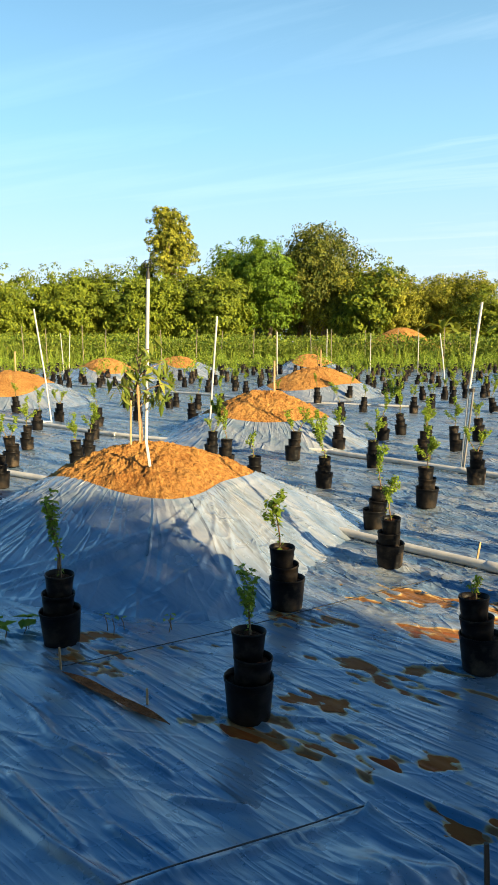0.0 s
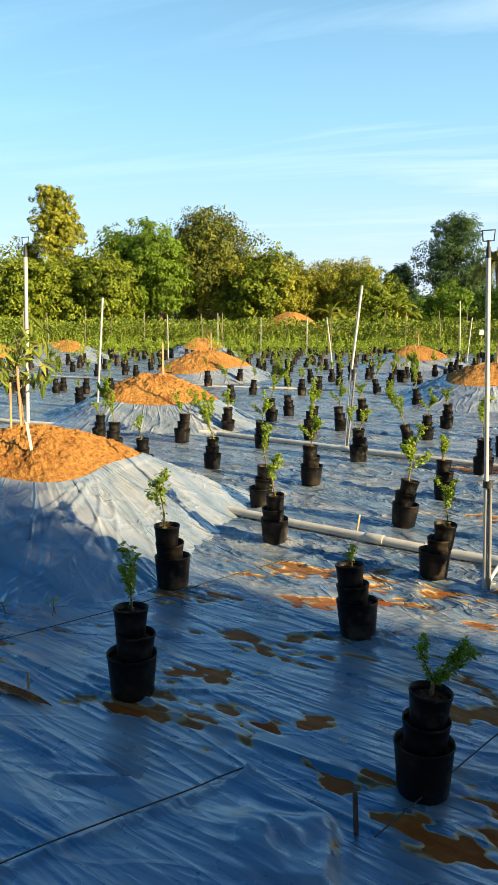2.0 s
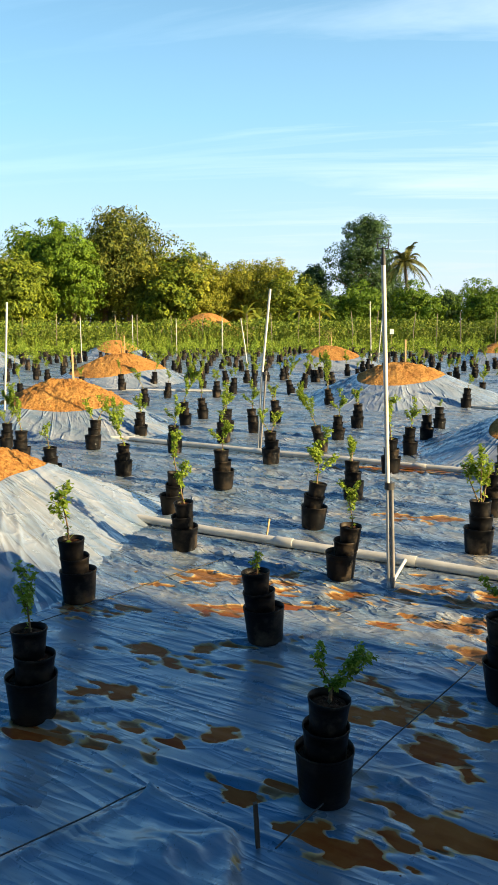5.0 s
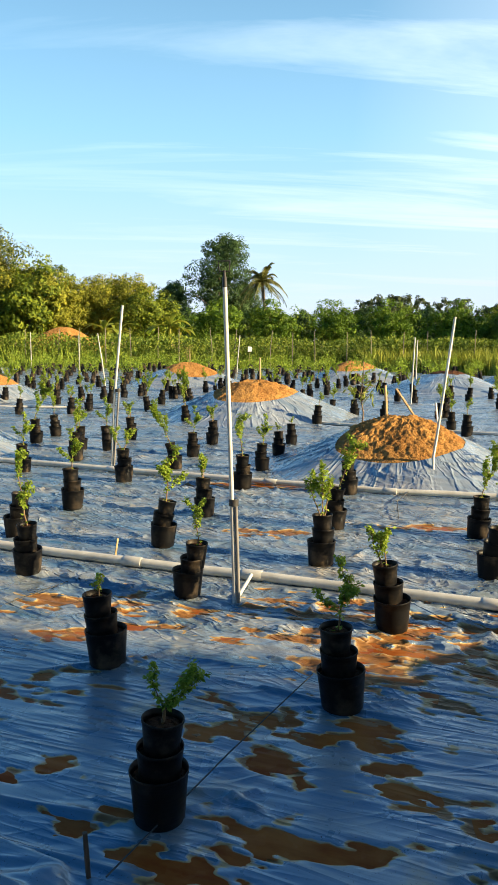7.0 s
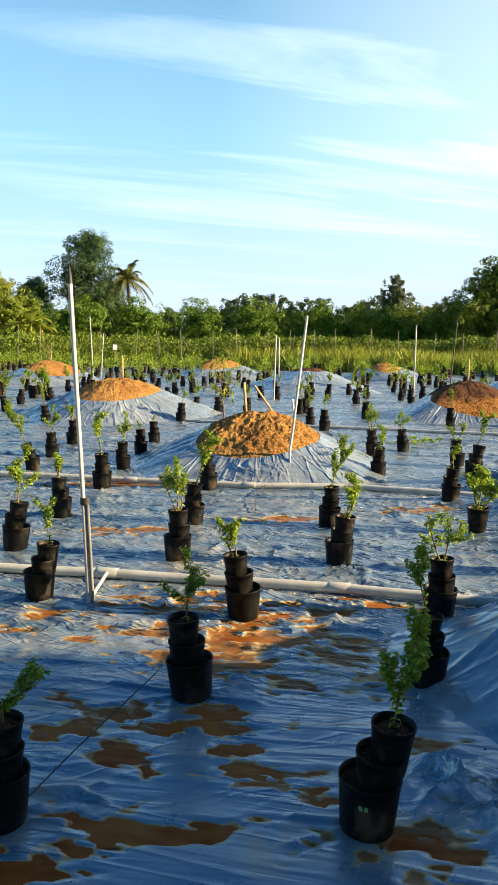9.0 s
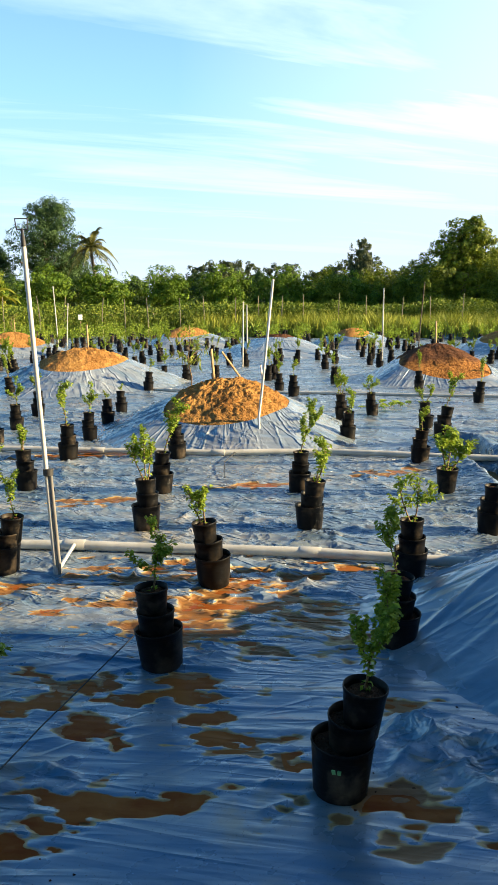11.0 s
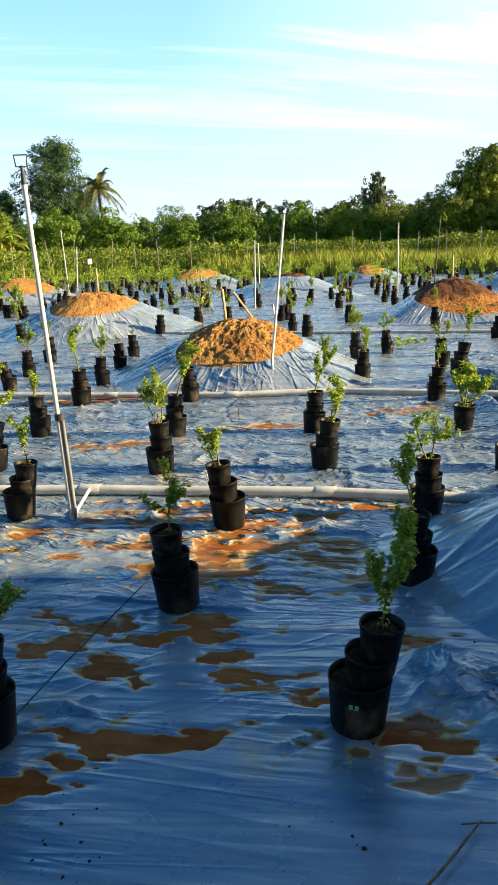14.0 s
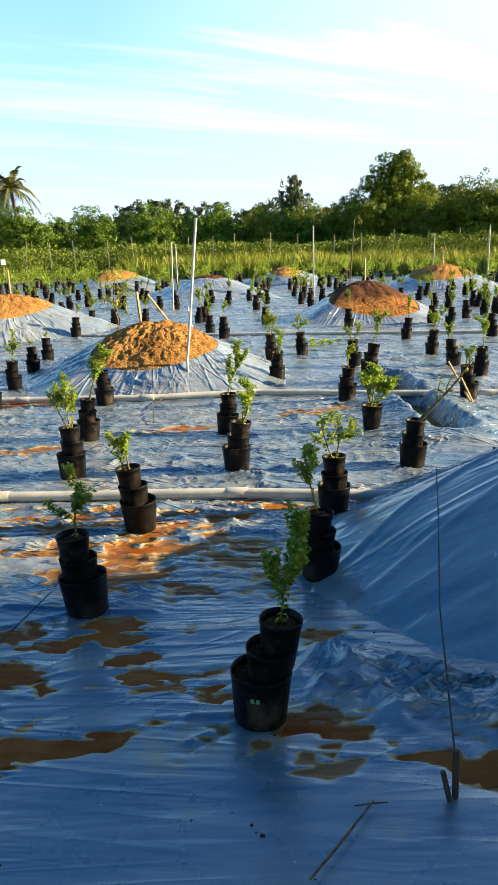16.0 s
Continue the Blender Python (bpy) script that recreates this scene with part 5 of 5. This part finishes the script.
def place(ob, bearing, far, size=1.0, turn=0.0, tall=None):
    x, y = spot(bearing, far)
    ob.matrix_basis = pose(x, y, -0.09, 0, 0, turn) @ Matrix.Diagonal((size, size, tall or size, 1))
    return ob


def again(ob, bearing, far, size=1.0, turn=0.0, tall=None):
    c = copy_thing(ob, Matrix.Identity(4))
    return place(c, bearing, far, size, turn, tall)


mango = tree("mango_tree", "dense rounded mango tree, green to the ground", 6.6, 3.1, 0.5, 40, 14790, 0.237, LEAF_MANGO, 1, "full", category="mango tree")
orchard = tree("orchard_tree", "neat round orchard tree with bright green leaves", 5.2, 2.7, 0.9, 36, 13920, 0.201, LEAF_BRIGHT, 2, "full")
olive = tree("broadleaf_tree", "broad tree with yellowish olive leaves in sunlight", 7.4, 3.1, 0.5, 40, 18270, 0.192, LEAF_OLIVE, 3, "full")
column = tree("column_tree", "tall narrow tree with yellow-green leaves above the rest", 12.4, 1.95, 4.0, 50, 19140, 0.200, LEAF_OLIVE, 4, "round", 0.2)
green = tree("broadleaf_tree", "tall broad tree with fresh green leaves", 10.2, 3.1, 0.6, 56, 24360, 0.229, LEAF_BRIGHT, 5, "full", 0.22)
dark = tree("broadleaf_tree", "large dark spreading tree with bare twigs on top", 11.3, 4.4, 0.8, 74, 29580, 0.237, LEAF_DARK, 6, "full", 0.28)
spread_tree = tree("spreading_tree", "tall open tree with dark layered foliage far behind the field", 12.0, 4.4, 4.2, 60, 30000, 0.232, LEAF_DEEP, 7, "flat", 0.3)
cone = tree("cone_tree", "pointed dark tree far behind the orchard", 9.0, 3.0, 0.8, 34, 17400, 0.237, LEAF_DEEP, 8, "cone", 0.2)
crowned = tree("crowned_tree", "round-crowned tree with a bare pale trunk", 8.6, 2.35, 2.6, 34, 15660, 0.237, LEAF_MANGO, 9, "full", 0.24)
far_tree = tree("far_tree", "distant tree whose leaf colour is greyed for haze", 8.2, 2.7, 1.0, 34, 9000, 0.330, LEAF_HAZED, 10, "round", 0.2)

place(mango, -18.5, 57, 1.02)
for b, far, size, turn, tall in ((-21, 56, 1.0, 40, None), (-16.2, 58, 1.05, 90, None), (-14.0, 57, 1.06, 200, None), (-11.7, 58, 1.09, 300, None), (-9.6, 57, 1.12, 20, None), (-7.0, 56, 1.0, 130, None), (-4.8, 57, 1.05, 250, None), (-2.6, 56, 1.10, 10, None), (9.6, 58, 1.2, 160, None), (18.0, 56, 0.85, 70, None)):
    again(mango, b, far, size, turn, tall)
place(olive, 11.0, 58, 1.0)
for b, far, size, turn in ((12.9, 59, 1.0, 60), (14.6, 60, 0.98, 120), (16.4, 58, 1.02, 200), (8.6, 60, 1.1, 260), (-12.8, 61, 1.0, 30), (-4.2, 60, 1.05, 80)):
    again(olive, b, far, size, turn)
place(column, -6.0, 62, 1.16, 0, 1.10)
again(column, -7.9, 64, 0.72, 100)
place(green, -0.3, 60, 1.08, 0, 1.12)
again(green, 1.7, 58, 0.98, 120, 1.06)
again(green, -1.6, 62, 0.90, 220)
again(far_tree, -0.2, 75, 1.45, 40)
place(dark, 5.6, 60, 1.0, 0, 1.07)
again(dark, 4.0, 62, 0.92, 140)
again(olive, 7.6, 60, 1.18, 250)
again(olive, 9.4, 61, 1.08, 20)
place(cone, 19.8, 80, 1.0)
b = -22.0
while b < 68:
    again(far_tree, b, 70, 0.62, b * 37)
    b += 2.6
place(spread_tree, 23.7, 80, 1.0, 30)
again(spread_tree, 25.7, 84, 0.64, 200)
# the orchard's round trees stand apart, with darker ones behind the gaps
place(orchard, 23.2, 58, 0.96)
for b, far, size, turn in ((18.7, 57, 0.86, 40), (28.0, 58, 0.95, 190), (32.4, 59, 0.97, 80), (37.2, 59, 0.98, 140), (41.9, 60, 0.96, 220)):
    again(orchard, b, far, size, turn)
for b, far, size, turn in ((20.9, 64, 0.58, 20), (25.6, 65, 0.56, 110), (30.2, 66, 0.57, 200), (34.8, 65, 0.60, 290), (39.5, 66, 0.62, 30)):
    again(cone, b, far, size, turn)
wood_rnd = random.Random(3)
b = 43.5
while b < 72:
    again(wood_rnd.choice((orchard, mango, mango)), b, wood_rnd.uniform(60, 66), wood_rnd.uniform(0.76, 0.94), wood_rnd.uniform(0, 360))
    b += wood_rnd.uniform(1.5, 2.2)
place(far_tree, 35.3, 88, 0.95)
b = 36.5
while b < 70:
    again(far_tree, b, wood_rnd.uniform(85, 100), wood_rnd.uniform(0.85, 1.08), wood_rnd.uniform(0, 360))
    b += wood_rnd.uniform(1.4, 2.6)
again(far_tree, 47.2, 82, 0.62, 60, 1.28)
place(crowned, 55.0, 60, 1.06)
again(crowned, 57.0, 68, 0.85, 90)
again(mango, 56.0, 61, 0.85, 60)
again(far_tree, 57.9, 80, 1.05, 140)
again(mango, 60.6, 60, 0.98, 310)
again(mango, 63.0, 60, 0.98, 110)


def palm(bearing, far, height):
    rnd = random.Random(2)
    top = thing("coconut_palm", "coconut palm with drooping sunlit fronds above the orchard", "palm tree")
    part("trunk", tube(bmesh.new(), [(0.3 * math.sin(i * 0.5), 0, height * 0.8 * i / 7) for i in range(8)], [0.22 - 0.012 * i for i in range(8)], 10), BARK, top)
    s = Vector((0.3 * math.sin(3.5), 0, height * 0.8))
    for k in range(26):
        bm = bmesh.new()
        a = k * 2.4
        lift = 1.75 - 2.1 * k / 25 + rnd.uniform(-0.1, 0.1)
        length = rnd.uniform(2.6, 3.4)
        pts = []
        for i in range(9):
            f = i / 8
            out = length * (f - 0.12 * f * f)
            pts.append(s + Vector((math.cos(a) * out * (1 - 0.35 * max(0, lift)), math.sin(a) * out * (1 - 0.35 * max(0, lift)), lift * length * 0.62 * f - 0.56 * length * f * f)))
        tube(bm, pts, [0.035 - 0.003 * i for i in range(9)], 5)
        for i in range(1, 9):
            for sgn in (-1, 1):
                for g in (0, 0.33, 0.66):
                    p = pts[i].lerp(pts[i - 1], g)
                    side = Vector((-math.sin(a), math.cos(a), 0)) * sgn
                    w = (pts[i] - pts[i - 1]).normalized()
                    e = p + side * 0.55 * math.sin(math.pi * (i + 1) / 10) + Vector((0, 0, -0.22)) + w * 0.30
                    bm.faces.new([bm.verts.new(q) for q in (p - w * 0.07, p + w * 0.07, e)])
        part("frond", bm, LEAF_PALM, top, smooth=False)
    return place(top, bearing, far)


palm(26.9, 72, 9.3)


def banana(bearing, far, height, seed, dry=False):
    rnd = random.Random(seed)
    top = thing("banana_plant", "banana plant with broad yellowing torn leaves" if dry else "banana plant with broad upright green leaves", "banana plant", "banana plants")
    part("stem", tube(bmesh.new(), [(0, 0, 0), (0.03, 0, height * 0.35), (0, 0, height * 0.7)], [0.14, 0.11, 0.07], 10), LEAF_BANANA, top)
    for k in range(9):
        bm = bmesh.new()
        a, lift = k * 2.4 + seed, rnd.uniform(0.25, 1.5)
        length = height * rnd.uniform(0.38, 0.5)
        prev = None
        for i in range(9):
            f = i / 8
            p = Vector((math.cos(a), math.sin(a), 0)) * length * f * (1.2 - 0.4 * lift) + Vector((0, 0, height * 0.66 + lift * length * f * 0.9 - 0.75 * length * f * f))
            w = 0.26 * math.sin(math.pi * (0.08 + 0.9 * f)) * rnd.uniform(0.7, 1)
            side = Vector((-math.sin(a), math.cos(a), 0)) * w
            cur = [bm.verts.new(p + side + Vector((0, 0, 0.3 * w))), bm.verts.new(p), bm.verts.new(p - side + Vector((0, 0, 0.3 * w)))]
            if prev:
                bm.faces.new((prev[0], cur[0], cur[1], prev[1]))
                bm.faces.new((prev[1], cur[1], cur[2], prev[2]))
            prev = cur
        part("leaf", bm, LEAF_BANANA, top)
    return place(top, bearing, far)


banana(14.8, 49, 3.6, 1)
banana(15.8, 50, 3.3, 6)
banana(19.8, 49, 4.0, 3, True)
banana(20.6, 50, 3.4, 9, True)

# the earth heap behind the vines
heap = mound(*spot(11.8, 53), 4.2, 2.5, 1.02, 0, segs=60, label="large heap of orange clay behind the vines")


def band(name, label, category, path, height, depth, count, leaf, mat, seed, ratio=0.55, rough_top=0.25):
    """A hedge-like band of leaves along a path."""
    rng = np.random.default_rng(seed)
    path = np.array(path, float)
    lens = np.linalg.norm(np.diff(path, axis=0), axis=1)
    along = rng.uniform(0, lens.sum(), count)
    edges = np.concatenate([[0], np.cumsum(lens)])
    i = np.clip(np.searchsorted(edges, along) - 1, 0, len(lens) - 1)
    f = ((along - edges[i]) / lens[i])[:, None]
    xy = path[i] * (1 - f) + path[i + 1] * f
    way = unit(path[i + 1] - path[i])
    out = np.stack([way[:, 1], -way[:, 0]], axis=1)
    off = rng.uniform(-1, 1, count) * depth / 2
    top = height * (1 - rough_top * lattice_noise(along * 0.9, off * 0.9 + 5, seed) - 0.08 * rng.random(count))
    z = top * rng.random(count) ** 0.75
    places = np.concatenate([xy + out * off[:, None], z[:, None] + 0.02], axis=1)
    normals = unit(rng.normal(size=(count, 3)) + np.concatenate([-out * -0.6, np.full((count, 1), 0.6)], axis=1))
    ob = new(name, leaf_cloud(name, places, normals, rng.uniform(0.6, 1.2, count) * leaf, mat, rng, ratio, 0.3))
    return tagged(ob, label, category, kind="stuff")


EDGE = [spot(-24, 48), spot(-12, 46), spot(0, 45), spot(12, 45), spot(22, 45), spot(30, 45.5), spot(38, 45)]
band("vine_rows", "rows of green vines on trellises along the field's far edge", "vines", EDGE, 2.2, 3.5, 42000, 0.17, LEAF_VINE, 1)
band("vine_rows", "rows of dark green vines on trellises beyond the tall grass", "vines", [spot(52, 47), spot(58, 43), spot(66, 42)], 2.35, 3.0, 12000, 0.17, LEAF_VINE, 2)
band("vine_rows", "long rows of green vines on trellises behind the grass", "vines", [spot(37, 45.5), spot(46, 45.5), spot(54, 46)], 2.25, 3.0, 20000, 0.17, LEAF_VINE, 6)
band("weed_strip", "low green weeds at the foot of the vines", "weeds", [spot(-22, 43), spot(0, 42), spot(20, 42), spot(38, 42)], 0.9, 2.5, 12000, 0.14, LEAF_VINE, 3, 0.4, 0.7)


band("undergrowth", "dark bushes and undergrowth beneath the trees", "bushes", [spot(-26, 64), spot(-8, 66), spot(10, 66), spot(28, 68), spot(46, 70), spot(70, 72)], 3.4, 3.0, 15000, 0.42, LEAF_DEEP, 9, 0.55, 0.45)


def tall_grass(path, height, depth, count, seed, mat=LEAF_DRY):
    rng = np.random.default_rng(seed)
    path = np.array(path, float)
    f = rng.uniform(0, len(path) - 1, count)
    i = f.astype(int)
    g = (f - i)[:, None]
    xy = path[i] * (1 - g) + path[i + 1] * g
    xy = xy * (1 + rng.uniform(-0.5, 0.5, count) * depth / 45)[:, None]
    h = height * (0.45 + 0.55 * rng.random(count)) * (0.75 + 0.4 * lattice_noise(xy[:, 0] * 0.7, xy[:, 1] * 0.7, 2))
    a = rng.uniform(0, 6.28, count)
    d = np.stack([np.cos(a), np.sin(a)], axis=1)
    w = rng.uniform(0.022, 0.045, count)[:, None]
    lean = rng.normal(0, 0.30, (count, 2)) * h[:, None]
    zero = np.zeros((count, 1))
    v = np.stack([np.concatenate([xy + d * w, zero - 0.09], axis=1), np.concatenate([xy - d * w, zero - 0.09], axis=1), np.concatenate([xy + lean * 0.4 - d * w * 0.7, h[:, None] * 0.6], axis=1), np.concatenate([xy + lean * 0.4 + d * w * 0.7, h[:, None] * 0.6], axis=1), np.concatenate([xy + lean, h[:, None]], axis=1)], axis=1).reshape(-1, 3)
    k = (np.arange(count) * 5)[:, None]
    faces = [tuple(r) for r in (k + np.array([[0, 1, 2, 3]])).tolist()] + [tuple(r) for r in (k + np.array([[3, 2, 4]])).tolist()]
    return new("tall_grass", arrays("tall_grass", v.tolist(), faces, mat, False))


tagged(tall_grass([spot(35, 46), spot(42, 45), spot(50, 43), spot(57, 42), spot(64, 41)], 1.5, 8, 22000, 4), "tall yellow-green grass at the field's edge", "grass", kind="stuff")
tagged(tall_grass([spot(-22, 50), spot(0, 49), spot(20, 49), spot(40, 50), spot(64, 52)], 1.7, 10, 16000, 5, LEAF_VINE), "rough grass under the trees", "grass", kind="stuff")

trellis_rnd = random.Random(8)
bearing = -21.0
while bearing < 66:
    x, y = spot(bearing, 43.0 + trellis_rnd.uniform(-1, 1) - (2 if bearing > 50 else 0))
    ob = part("trellis_post", tube(bmesh.new(), [(0, 0, -0.1), (trellis_rnd.uniform(-0.04, 0.04), 0, 1.2), (trellis_rnd.uniform(-0.1, 0.1), 0, trellis_rnd.uniform(2.15, 2.45))], [0.026, 0.025, 0.022], 8), CONCRETE)
    ob.matrix_basis = pose(x, y, 0)
    tagged(ob, "slim pale trellis post among the vines", "post", "trellis posts")
    bearing += trellis_rnd.uniform(1.6, 2.8)

bm = bmesh.new()
bmesh.ops.create_cube(bm, size=1, matrix=Matrix.Diagonal((0.22, 0.02, 0.28, 1)))
bmesh.ops.bevel(bm, geom=bm.edges[:], offset=0.008, segments=1, affect="EDGES")
sign = part("sign", bm, WHITE, smooth=False)
x, y = spot(26.1, 41)
sign.matrix_basis = pose(x, y, 1.22, 0, 0, -26)
sign_post = part("sign_post", tube(bmesh.new(), [(0, 0, -1.3), (0, 0, -0.2)], 0.02, 8), WOOD, sign)
sign_post.location = (0, 0.03, 0)
tagged(sign, "small blank white board on a thin post by the vines", "sign")

# unseen trees set behind the walker, which shade the near ground
shade_way = Vector((sun_way.x, sun_way.y, 0)).normalized()
shade_side = Vector((-shade_way.y, shade_way.x, 0))
if shade_side.x > 0:
    shade_side = -shade_side
SHADE = [(9.5, 1.87, 0.60, 0.95, 15), (11.5, 1.97, 0.62, 0.95, 140), (12.0, 2.36, 0.86, 1.10, 10), (10.5, 2.8, 0.86, 1.1, 200), (14.5, 2.52, 0.88, 1.2, 77), (13.0, 5.4, 0.95, 1.12, 120), (12.0, 8.6, 0.95, 0.86, 230), (14.0, 12.0, 1.0, 0.9, 40), (16.5, 3.4, 0.9, 1.15, 300), (9.5, 4.8, 0.8, 0.62, 80)]
shade_tree = tree("mango_tree", "dense old mango tree out of view, set to shade the near film", 6.6, 3.1, 0.5, 44, 24000, 0.25, LEAF_MANGO, 1, "full", category="mango tree")
for far, aside, size, tall, turn in SHADE:
    p = Vector((1.4, 3.35, 0)) + shade_way * far + shade_side * aside
    c = copy_thing(shade_tree, Matrix.Identity(4)) if far != SHADE[0][0] or aside != SHADE[0][1] else shade_tree
    c.matrix_basis = pose(p.x, p.y, -0.09, 0, 0, turn) @ Matrix.Diagonal((size, size, tall, 1))
# further unseen mango copies, added only to block skylight from the near film
for x, y, size, turn in ((-5.6, -0.6, 0.72, 20), (4.0, -6.3, 0.78, 30), (-2.0, -5.8, 0.80, 150), (9.3, -9.8, 0.8, 260), (-7.5, -4.5, 0.85, 70)):
    c = copy_thing(mango, Matrix.Identity(4))
    c.matrix_basis = pose(x, y, -0.09, 0, 0, turn) @ Matrix.Diagonal((size * 1.4, size * 1.4, size * 1.6, 1))
